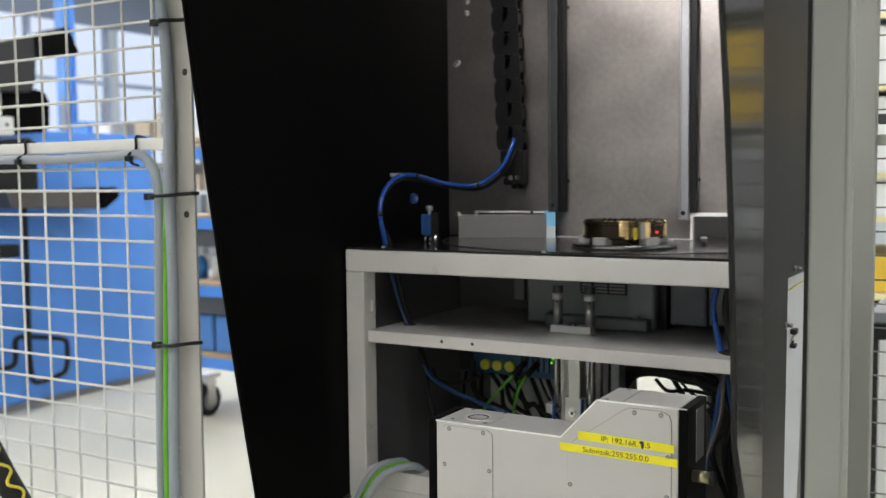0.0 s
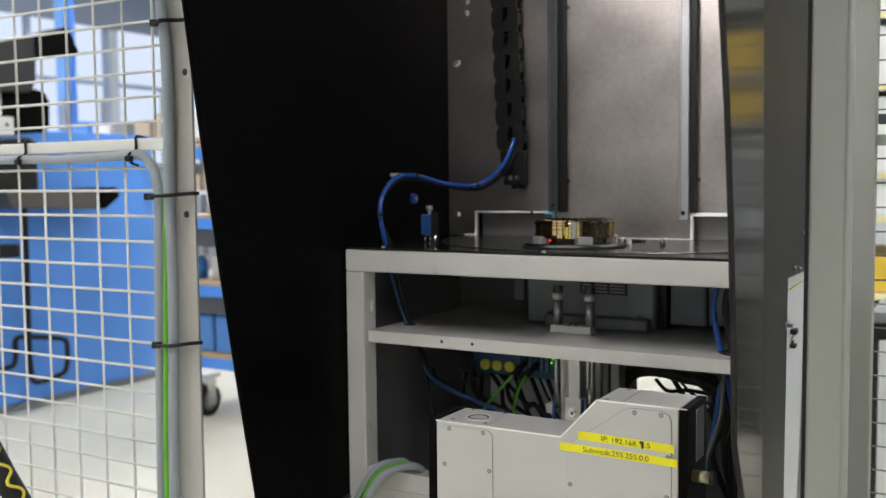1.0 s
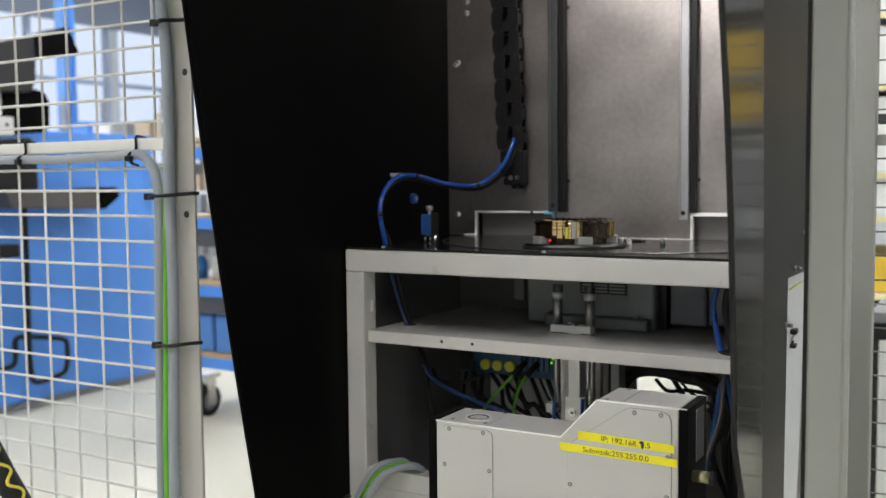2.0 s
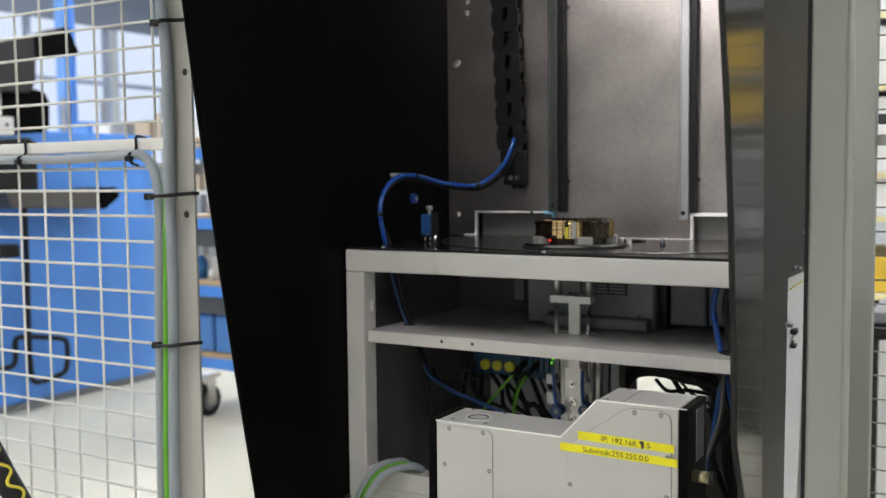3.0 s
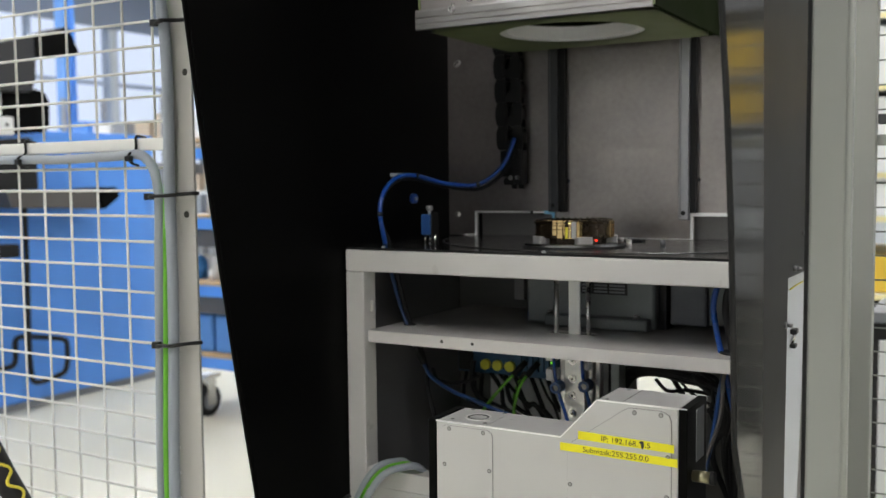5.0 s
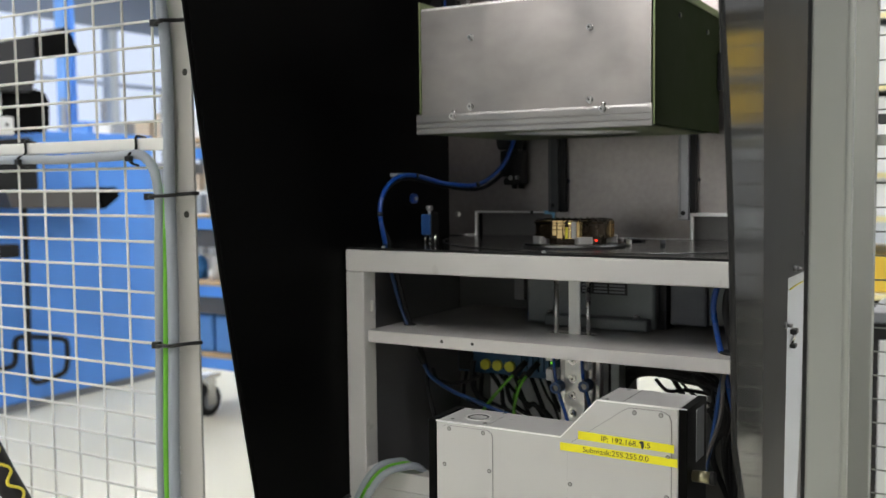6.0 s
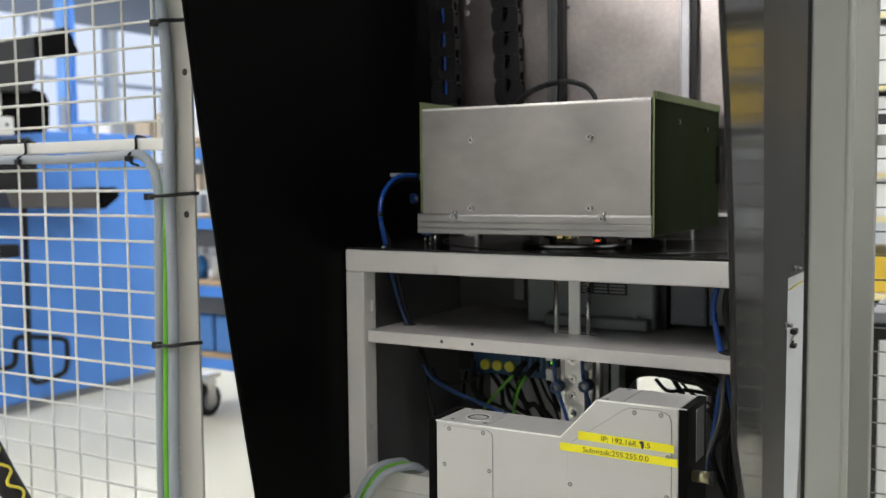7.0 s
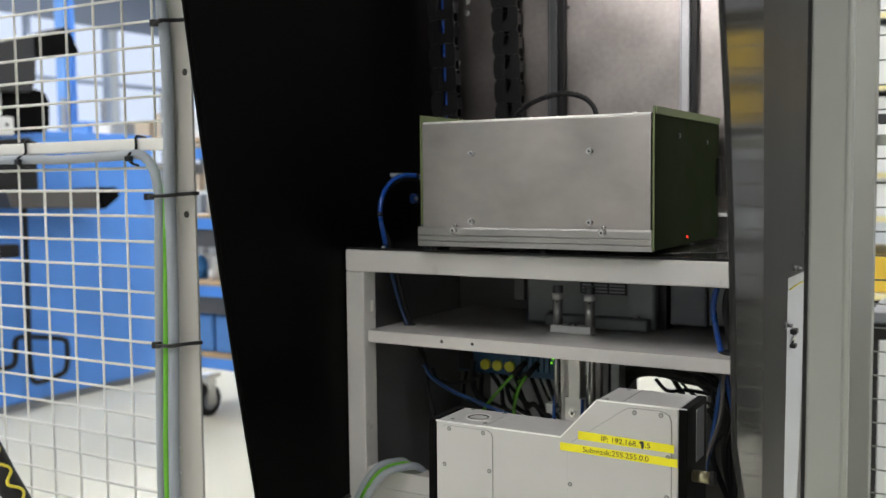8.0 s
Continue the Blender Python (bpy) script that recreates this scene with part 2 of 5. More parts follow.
def part(name, bm, material, parent=None, label=""):
    """One mesh object, its coordinates those of the place, under its thing or part."""
    base = ORIGIN[parent.name] if parent else Vector()
    if parent:
        bmesh.ops.translate(bm, verts=bm.verts[:], vec=-base)
    me = bpy.data.meshes.new(name)
    bm.to_mesh(me)
    bm.free()
    me.materials.append(material)
    ob = new(name, me)
    ob.parent = parent
    ORIGIN[ob.name] = base
    return tagged(ob, label)


def solo(name, bm, material, label, category, kind="", group=""):
    return tagged(part(name, bm, material), label, category, group, kind)


def screw(parent, at, axis="y", r=0.0042, h=0.004, name="screw", m=None):
    """Socket-head screw whose head stands proud, on a washer."""
    d = {"y": Vector((0, -1, 0)), "x": Vector((1, 0, 0)), "z": Vector((0, 0, 1))}[axis]
    a = Vector(at)
    bm = cyl(B(), a, a + d * 0.0008, r * 1.35, 16)
    cyl(bm, a + d * 0.0008, a + d * h, r, 14)
    s = part(name, bm, m or CHROME, parent)
    part("socket", cyl(B(), a + d * (h - 0.001), a + d * (h + 0.0003), r * 0.48, 6), INK, s, "dark hexagon socket")
    return s


def words(text, size, at, parent, slant=0.0, stretch=1.0):
    """Printed letters facing the front, from the built-in font."""
    cu = bpy.data.curves.new("lettering", "FONT")
    cu.body, cu.size, cu.extrude = text, size, 0.0001
    tmp = bpy.data.objects.new("lettering", cu)
    me = bpy.data.meshes.new_from_object(tmp)
    bm = B()
    bm.from_mesh(me)
    bpy.data.objects.remove(tmp)
    bmesh.ops.transform(bm, matrix=Matrix.Translation(at) @ pose(0, 0, 0, 0, slant) @ pose(0, 0, 0, 90) @ Matrix.Diagonal((stretch, 1, 1, 1)), verts=bm.verts[:])
    return part("lettering", bm, INK, parent, "black printed lettering")


# ---- hall ----
def hall():
    solo("floor", box(B(), -9.2, 6.2, -6.2, 9.7, -0.1, 0), FLOOR, "light beige epoxy workshop floor", "floor", "structure")
    solo("ceiling", box(B(), -9.2, 6.2, -6.2, 9.7, 4.5, 4.6), CEIL, "pale workshop ceiling", "ceiling", "structure")
    # unseen wall, toned down so that less light bounces into the cabinet
    solo("wall_south", box(B(), -9.2, 6.2, -6.4, -6.2, 0, 4.5), DIM_WALL, "plain unseen hall wall, darkened to cut its bounce light", "wall", "structure")
    solo("wall_east", box(B(), 6.2, 6.4, -6.4, 9.9, 0, 4.5), WALL, "plain white hall wall", "wall", "structure")
    solo("wall_north", box(B(), -9.2, 6.2, 9.7, 9.9, 0, 4.5), WALL, "plain white hall wall", "wall", "structure")
    solo("backdrop", box(B(), -18.1, -18.0, -12, 24, -1.0, 9.0), OUTSIDE, "bright hazy distance outside the hall windows", "backdrop", "structure")
    # west wall with its row of windows
    bm = box(B(), -9.4, -9.2, -6.4, 9.9, 0, 1.25)
    box(bm, -9.4, -9.2, -6.4, 9.9, 3.35, 4.5)
    ys = [-6.4, -3.2, 0.2, 0.45, 2.6, 2.85, 4.85, 5.05, 7.50, 7.58, 9.6, 9.9]
    for i in range(0, len(ys), 2):
        box(bm, -9.4, -9.2, ys[i], ys[i + 1], 1.25, 3.35)
    solo("wall_west", bm, WALL, "white hall wall with a row of windows", "wall", "structure")
    for i in range(1, len(ys) - 1, 2):
        w = thing(f"window_{i // 2 + 1}", (-9.3, ys[i], 1.25), "bright hall window with slim pale frame", "window", kind="structure")
        a, b = ys[i], ys[i + 1]
        bm = box(B(), -9.33, -9.25, a, b, 1.25, 1.31)
        box(bm, -9.33, -9.25, a, b, 3.29, 3.35)
        box(bm, -9.33, -9.25, a, a + 0.06, 1.31, 3.29)
        box(bm, -9.33, -9.25, b - 0.06, b, 1.31, 3.29)
        box(bm, -9.33, -9.25, (a + b) / 2 - 0.03, (a + b) / 2 + 0.03, 1.31, 3.29)
        box(bm, -9.32, -9.26, a + 0.06, (a + b) / 2 - 0.03, 2.5, 2.55)
        box(bm, -9.32, -9.26, (a + b) / 2 + 0.03, b - 0.06, 2.5, 2.55)
        part("window_frame", bm, FRAME_BLUE, w)
        part("window_sill", box(B(), -9.2, -9.05, a - 0.03, b + 0.03, 1.2, 1.245, 0.005), PAPER, w)
    # added panel whose dark tone stands in for the shade above the windows
    solo("fascia", box(B(), -9.199, -9.17, -6.1, 9.6, 3.24, 4.49), DIM_ZONE, "added grey-blue panel for the dim zone above the hall windows", "fascia", "structure")
    first = None
    for lx in (-6.0, -2.5, 1.0, 4.0):
        for ly in (-3.2, 0.9, 4.4):
            if first is None:
                first = thing("ceiling_luminaire", (lx, ly, 4.34), "long white ceiling luminaire, switched on", "ceiling lamp", "ceiling luminaires")
                part("lamp_body", box(B(), lx - 0.17, lx + 0.17, ly - 1.25, ly + 1.25, 4.36, 4.5, 0.01), PAPER, first)
                part("diffuser", box(B(), lx - 0.15, lx + 0.15, ly - 1.22, ly + 1.22, 4.33, 4.358, 0.005), TUBE_GLOW, first)
            else:
                copy_thing(first, pose(lx, ly, 4.34))
    # blue steel columns
    for cx, cy in ((-6.9, 4.92), (-8.4, 8.9)):
        bm = box(B(), cx - 0.06, cx + 0.06, cy - 0.07, cy - 0.058, 0, 4.5)
        box(bm, cx - 0.06, cx + 0.06, cy + 0.058, cy + 0.07, 0, 4.5)
        box(bm, cx - 0.008, cx + 0.008, cy - 0.058, cy + 0.058, 0, 4.5)
        box(bm, cx - 0.2, cx + 0.2, cy - 0.2, cy + 0.2, 0, 0.03)
        solo("steel_column", bm, BLUE_STEEL, "blue painted steel column on the hall floor", "column", "structure")


# ---- machine: cabinet ----
def cabinet():
    c = thing("machine_cabinet", (0.4, 0.2, 0), "open machine cabinet with dark slanted side panels", "machine cabinet")
    left = [(0.63, 0.0), (0.63, 2.75), (-0.577, 2.75), (-0.3856, 1.47), (-0.3653, 1.33), (-0.3453, 1.2), (-0.3207, 1.05), (-0.2946, 0.9), (-0.2725, 0.78), (-0.2522, 0.674), (-0.15, 0.0)]
    lp = part("side_panel", prism(B(), left, "x", -0.014, -0.003, 0.0015), BLACK_PANEL, c, "matt black left side panel with slanted front edge")
    part("edge_strip", tube(B(), [(-0.0085, y - 0.001, z) for y, z in left[2:]], 0.0036, 10, 1, False), BLACK_PANEL, lp, "dark grey front edge strip")
    bm = prism(B(), [(-0.706, 2.75), (-0.466, 1.387), (-0.436, 1.27), (-0.416, 1.158), (-0.400, 1.03), (-0.388, 0.9), (-0.345, 0.826), (-0.25, 0.7212), (-0.2615, 1.106), (-0.271, 1.276), (-0.279, 1.41), (-0.345, 2.75)], "x", 0.8095, 0.814)
    right = part("side_panel", bm, GLOSS_PANEL, c, "glossy dark right side panel mirroring the hall")
    bm = prism(B(), [(0.048, 1.06), (0.026, 1.42), (-0.03, 2.75), (-0.3448, 2.75), (-0.2788, 1.41), (-0.2708, 1.276), (-0.2613, 1.106), (-0.2498, 0.720), (-0.19, 0.655), (-0.118, 0.6), (-0.104, 1.062)], "x", 0.8095, 0.814)
    part("rear_field", bm, PANEL_SATIN, right, "satin dark rear field of the panel")
    # rubber lip along the front edge of the glossy panel
    part("edge_seal", tube(B(), [(0.8115, y, z) for y, z in ((-0.708, 2.75), (-0.468, 1.387), (-0.438, 1.27), (-0.418, 1.158), (-0.402, 1.03), (-0.390, 0.9), (-0.347, 0.824), (-0.192, 0.652))], 0.0034, 10, 1, False), BLACK_RUBBER, right, "black rubber edge seal")
    for y, z in ((-0.063, 1.072), (-0.1262, 1.0005), (0.004, 1.117)):
        bm = cyl(B(), (0.814, y, z), (0.818, y, z), 0.0048, 6)
        cyl(bm, (0.818, y, z), (0.825, y, z), 0.0026, 12)
        part("bolt", bm, RAIL_STEEL, right, "zinc-plated bolt and nut")
    # back wall: sheet with two low passages
    bm = box(B(), -0.003, 0.069, 0.40, 0.404, 1.0785, 1.13)
    box(bm, 0.2555, 0.5455, 0.40, 0.404, 1.0785, 1.13)
    box(bm, 0.74, 0.803, 0.40, 0.404, 1.0785, 1.13)
    box(bm, -0.003, 0.803, 0.40, 0.404, 1.13, 2.75)
    wall = part("back_panel", bm, STEEL_WALL, c, "brushed steel back panel with two low passages")
    part("rear_cover", box(B(), -0.003, 0.803, 0.62, 0.63, 1.078, 2.75), DARK_SHEET, c)
    # unseen board, added to keep hall light off the back wall
    hd = part("light_blocker", box(B(), -0.003, 0.803, -0.505, -0.49, 2.12, 2.74, 0.002), BLACK_PANEL, c)
    # unseen body and hangers, added to carry the fill light
    part("fill_light_body", box(B(), 0.19, 0.61, -0.488, -0.388, 1.975, 1.997, 0.002), PAPER, hd)
    for x in (0.24, 0.54):
        part("fill_light_hanger", box(B(), x, x + 0.02, -0.478, -0.4762, 1.9975, 2.1195), PAPER, hd)
        part("fill_light_hanger", box(B(), x, x + 0.02, -0.4895, -0.4762, 2.12, 2.14), PAPER, hd)
    # unseen top, added to keep light from above out of the cabinet
    part("light_blocker_top", box(B(), -0.014, 0.814, -0.66, 0.63, 2.75, 2.77), BLACK_PANEL, c)
    bm = box(B(), 0.0645, 0.245, 0.392, 0.3998, 1.1288, 1.1318)
    box(bm, 0.0655, 0.068, 0.392, 0.3998, 1.0785, 1.1288)
    box(bm, 0.042, 0.0645, 0.388, 0.3998, 1.0785, 1.0815)
    part("edge_trim", bm, ACRYLIC, wall, "white edge trim")
    part("trim_clip", box(B(), 0.200, 0.206, 0.3895, 0.3918, 1.1275, 1.133), BLACK_PLASTIC, wall)
    bm = box(B(), 0.5385, 0.745, 0.391, 0.3998, 1.1245, 1.1315)
    box(bm, 0.5405, 0.5445, 0.391, 0.3998, 1.0785, 1.1245)
    part("edge_trim", bm, ACRYLIC, wall, "white edge trim")
    part("foot_trim", box(B(), 0.2575, 0.538, 0.395, 0.3998, 1.0785, 1.0798), ACRYLIC, wall, "thin white strip")
    bm = box(B(), 0.232, 0.2555, 0.389, 0.3915, 1.1265, 1.1335)
    box(bm, 0.2505, 0.2555, 0.389, 0.3915, 1.0985, 1.1265)
    part("film_strip", bm, CYAN_TAPE, wall, "light blue protective film")
    # two guide rails
    for x0, x1, x2, foot, col in ((0.247, 0.268, 0.281, 1.131, DARK_STEEL), (0.5205, 0.5405, 0.5525, 1.117, RAIL_BRIGHT)):
        bm = box(B(), x0, x1, 0.376, 0.3998, foot, 2.7, 0.002)
        r = part("guide_rail", bm, col, c, "vertical linear guide rail")
        part("rail_edge", box(B(), x1 + 0.0003, x2, 0.384, 0.3998, 1.131, 2.7, 0.001), BLACK_PLASTIC, r, "black groove beside the rail")
        part("rail_groove", box(B(), x0 + 0.004, x0 + 0.0055, 0.3755, 0.3762, foot + 0.006, 2.7), RAIL_STEEL, r)
        part("end_slot", cyl(B(), ((x0 + x1) / 2, 0.3758, foot + 0.014), ((x0 + x1) / 2, 0.377, foot + 0.014), 0.0045, 14), BLACK_PLASTIC, r, "dark end hole")
        for z in (1.195, 1.55, 1.9, 2.3):
            part("rail_screw", cyl(B(), (x2 + 0.002, 0.3985, z), (x2 + 0.002, 0.3995, z), 0.004, 10), DARK_STEEL, r)
    for x, z in ((0.0475, 1.585), (0.0475, 1.561), (0.019, 1.452), (0.024, 1.456), (0.02, 1.124)):
        screw(wall, (x, 0.40, z), "y", 0.0045, 0.006, m=BRIGHT_ALU)
    f = part("air_fitting", cyl(B(), (-0.003, 0.244, 1.162), (0.006, 0.244, 1.162), 0.010, 20), BLUE_HOSE, c, "round blue push-in air fitting")
    part("plug", cyl(B(), (0.006, 0.244, 1.162), (0.009, 0.244, 1.162), 0.004, 12), GREY_CABLE, f)
    part("hose_clip", box(B(), -0.003, 0.022, 0.160, 0.174, 1.207, 1.215, 0.002), GREY_CABLE, c, "small white hose clip")


def chain(name, x, y, z0, z1, parent=None, lean=0.0):
    """Upright energy chain seen on its side plates: scalloped links with an open middle, leaning a little."""
    ch = parent or thing(name, (x, y, z0), "black plastic energy chain with open links, hanging upright", "cable chain")
    p = 0.0495
    for i in range(int((z1 - z0) / p)):
        z = z0 + i * p
        c = x + lean * (z1 - z)

        def side(poly, lo, hi, bm):
            return prism(bm, [(c + u, z + v) for u, v in poly], "y", lo, hi)
        bm = side([(-0.026, 0.0), (-0.029, 0.007), (-0.031, 0.016), (-0.031, 0.036), (-0.0285, 0.043), (-0.026, 0.0492), (-0.004, 0.0492), (-0.004, 0.0)], y, y + 0.006, B())
        side([(0.007, 0.0), (0.007, 0.0492), (0.0275, 0.0492), (0.030, 0.040), (0.030, 0.012), (0.0275, 0.0)], y + 0.001, y + 0.006, bm)
        side([(-0.024, 0.010), (-0.024, 0.030), (-0.008, 0.034), (-0.008, 0.006)], y - 0.002, y, bm)
        box(bm, c - 0.004, c + 0.007, y + 0.001, y + 0.005, z, z + 0.021)
        box(bm, c - 0.024, c + 0.025, y + 0.026, y + 0.029, z - 0.002, z + 0.044)
        box(bm, c - 0.029, c - 0.026, y + 0.006, y + 0.026, z + 0.014, z + 0.036)
        box(bm, c + 0.026, c + 0.029, y + 0.006, y + 0.026, z + 0.014, z + 0.036)
        part("chain_link", bm, BLACK_PLASTIC, ch)
    return ch


def cabinet_contents():
    ch = chain("energy_chain", 0.108, 0.366, 1.262, 2.60, lean=0.042)
    bm = box(B(), 0.140, 0.172, 0.368, 0.397, 1.205, 1.261, 0.003)
    box(bm, 0.1725, 0.192, 0.366, 0.398, 1.19, 1.261, 0.003)
    box(bm, 0.146, 0.171, 0.372, 0.396, 1.188, 1.2045, 0.003)
    part("end_bracket", bm, BLACK_PLASTIC, ch)
    for x in (0.166, 0.182):
        part("cable_stub", cyl(B(), (x, 0.385, 1.18), (x, 0.385, 1.21), 0.006, 10), BLACK_RUBBER, ch)
        screw(ch, (x, 0.3655, 1.203), "y", 0.0035, 0.003)
    hose = [(0.177, 0.362, 1.285), (0.1735, 0.352, 1.262), (0.158, 0.34, 1.226), (0.110, 0.325, 1.190), (0.055, 0.28, 1.193), (0.035, 0.20, 1.209), (0.028, 0.14, 1.206), (0.022, 0.10, 1.177), (0.024, 0.083, 1.135), (0.029, 0.092, 1.078),
            (0.034, 0.10, 1.035), (0.041, 0.10, 1.0076), (0.0505, 0.10, 0.975), (0.0625, 0.10, 0.942), (0.0722, 0.10, 0.9187), (0.0773, 0.12, 0.8795), (0.0961, 0.12, 0.842), (0.115, 0.12, 0.818), (0.159, 0.12, 0.796), (0.220, 0.12, 0.7795), (0.268, 0.12, 0.766), (0.32, 0.16, 0.74)]
    h = thing("air_hose", hose[9], "bright blue air hose looping down through the table", "hose")
    part("hose", tube(B(), hose[:10], 0.0046, 12), BLUE_HOSE, h)
    part("hose", tube(B(), hose[9:], 0.0039, 12), NAVY_HOSE, h, "thinner dark blue hose end below the tabletop")
    part("sleeve", tube(B(), hose[14:17], 0.0066, 12), BLACK_RUBBER, h, "black sleeve round the lower hose")
    for i in (3, 5, 8):
        p = Vector(hose[i])
        d = (Vector(hose[i + 1]) - Vector(hose[i - 1])).normalized() * 0.004
        part("tie", cyl(B(), p - d, p + d, 0.0055, 12), BLACK_PLASTIC, h, "black cable tie")
    dark = [(p[0] + 0.002, p[1] + 0.014, p[2] - 0.008) for p in hose[:5]] + [(p[0] - 0.008, p[1] + 0.010, p[2] - 0.006) for p in hose[5:9]] + [(0.034, 0.10, 1.08), (0.043, 0.106, 1.032), (0.054, 0.106, 0.99), (0.068, 0.106, 0.945), (0.078, 0.106, 0.9187), (0.084, 0.125, 0.8795), (0.0986, 0.125, 0.8367), (0.1018, 0.125, 0.7924), (0.1177, 0.125, 0.7327), (0.13, 0.13, 0.62)]
    solo("signal_cable", tube(B(), dark, 0.0040, 10), BLACK_RUBBER, "thin black cable running along the blue hose", "cable")
    # limit switch on a bracket
    s = thing("limit_switch", (0.105, 0.14, 1.076), "blue limit switch on a steel bracket beside the turntable", "switch")
    part("switch_body", box(B(), 0.09, 0.111, 0.125, 0.15, 1.094, 1.134, 0.002), SWITCH_BLUE, s)
    part("plunger", cyl(B(), (0.103, 0.137, 1.134), (0.103, 0.137, 1.142), 0.003, 12), ALU_PLAIN, s)
    part("roller", cyl(B(), (0.098, 0.137, 1.146), (0.108, 0.137, 1.146), 0.0048, 14), ALU_PLAIN, s, "small metal roller")
    part("bracket", box(B(), 0.112, 0.1145, 0.126, 0.152, 1.076, 1.136, 0.0008), BLACK_PLASTIC, s)
    for dx in (0.0, 0.012, 0.022):
        part("stud", cyl(B(), (0.092 + dx, 0.138, 1.0757), (0.092 + dx, 0.138, 1.094), 0.0035, 10), CHROME, s)


# ---- machine: table ----
def framed(bm, out, hole, z0, z1):
    """A flat sheet with one rectangular opening."""
    v = {}
    for n, q in (("o", out), ("i", hole)):
        for k, (x, y) in enumerate(((q[0], q[2]), (q[1], q[2]), (q[1], q[3]), (q[0], q[3]))):
            for z in (0, 1):
                v[n, k, z] = bm.verts.new((x, y, (z0, z1)[z]))
    for k in range(4):
        m = (k + 1) % 4
        bm.faces.new((v["o", k, 1], v["o", m, 1], v["i", m, 1], v["i", k, 1]))
        bm.faces.new((v["o", m, 0], v["o", k, 0], v["i", k, 0], v["i", m, 0]))
        bm.faces.new((v["o", k, 0], v["o", m, 0], v["o", m, 1], v["o", k, 1]))
        bm.faces.new((v["i", m, 0], v["i", k, 0], v["i", k, 1], v["i", m, 1]))
    return bm


def table():
    t = thing("machine_table", (0.4, 0.35, 0), "white square-tube machine table with a shelf", "machine table")
    X1, Y1, Z = 0.80, 0.76, 1.072
    b = 0.0025
    part("rail", box(B(), 0, X1, 0, 0.04, Z - 0.04, Z, b), WHITE, t)
    part("rail", box(B(), 0, X1, Y1 - 0.04, Y1, Z - 0.04, Z, b), WHITE, t)
    for x in (0, X1 - 0.04):
        part("rail", box(B(), x, x + 0.04, 0.041, Y1 - 0.041, Z - 0.04, Z, b), WHITE, t)
        for y in (0.0, Y1 - 0.04):
            part("leg", box(B(), x, x + 0.04, y, y + 0.04, 0.0, Z - 0.0405, b), WHITE, t)
    part("lower_rail", box(B(), 0.0405, X1 - 0.0405, 0.001, 0.039, 0.627, 0.662, b), WHITE, t)
    part("lower_rail", box(B(), 0.0405, X1 - 0.0405, 0.001, 0.039, 0.08, 0.12, b), WHITE, t)
    part("base_panel", box(B(), 0.0405, X1 - 0.0405, 0.004, 0.012, 0.12, 0.6265, 0.001), WHITE, t)
    tt = part("tabletop", box(B(), 0.002, X1, 0.004, Y1, Z + 0.0005, Z + 0.0045, 0.0005), TABLETOP, t, "glossy black tabletop plate")
    part("front_edge", box(B(), 0.002, X1, 0.0015, 0.0038, Z + 0.0005, Z + 0.0042), BLACK_RUBBER, tt, "matt black front edge")
    part("leg_bracket", box(B(), 0.0405, 0.045, 0.022, 0.03, 0.955, 0.975, 0.001), WHITE, t)
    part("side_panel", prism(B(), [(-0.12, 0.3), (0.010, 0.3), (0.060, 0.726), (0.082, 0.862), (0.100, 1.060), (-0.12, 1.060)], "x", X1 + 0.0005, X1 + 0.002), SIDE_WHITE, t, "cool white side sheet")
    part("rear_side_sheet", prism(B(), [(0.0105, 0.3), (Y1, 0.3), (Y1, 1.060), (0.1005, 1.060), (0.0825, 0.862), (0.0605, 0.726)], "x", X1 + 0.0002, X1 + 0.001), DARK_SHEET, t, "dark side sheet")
    # shelf sheet with folded front lip and an opening for the lifter
    bm = box(B(), 0.0405, X1 - 0.0405, 0.012, 0.0145, 0.8985, 0.9205, 0.0008)
    framed(bm, (0.0405, X1 - 0.0405, 0.0146, 0.42), (0.350, 0.440, 0.138, 0.166), 0.918, 0.9205)
    sh = part("shelf", bm, SHELF_WHITE, t, "white sheet shelf with folded front lip")
    for x in (0.2005, 0.2625):
        part("lip_hole", cyl(B(), (x, 0.0119, 0.911), (x, 0.0115, 0.911), 0.003, 12), INK, sh)
    part("grommet", cyl(B(), (0.075, 0.105, 0.9205), (0.075, 0.105, 0.9225), 0.012, 18), BLACK_RUBBER, sh)
    part("grommet", cyl(B(), (0.105, 0.125, 0.9205), (0.105, 0.125, 0.9218), 0.013, 18), SEAM, sh)
    part("grommet", cyl(B(), (0.70, 0.07, 0.9205), (0.70, 0.07, 0.924), 0.02, 18), BLACK_RUBBER, sh)
    part("back_sheet", box(B(), 0.0105, 0.370, 0.4205, 0.424, 0.3, 1.031), DARK_SHEET, t, "grey inner back sheet")
    part("back_sheet", box(B(), 0.3705, 0.7595, 0.4205, 0.424, 0.835, 1.031), DARK_SHEET, t, "grey inner back sheet")
    part("back_sheet", box(B(), 0.3705, 0.7595, 0.4205, 0.424, 0.3, 0.745), DARK_SHEET, t, "grey inner back sheet")
    part("back_sheet", box(B(), 0.568, 0.7595, 0.4205, 0.424, 0.7455, 0.8345), DARK_SHEET, t, "grey inner back sheet")
    part("back_sheet", box(B(), 0.400, 0.5675, 0.4205, 0.424, 0.808, 0.8345), DARK_SHEET, t, "grey inner back sheet")
    part("back_sheet", box(B(), 0.400, 0.424, 0.4205, 0.424, 0.7455, 0.8075), DARK_SHEET, t, "grey inner back sheet")
    part("inner_side_sheet", box(B(), 0.006, 0.010, 0.041, 0.42, 0.3, 1.031), GREY_DARK, t, "dark grey inner side sheet")
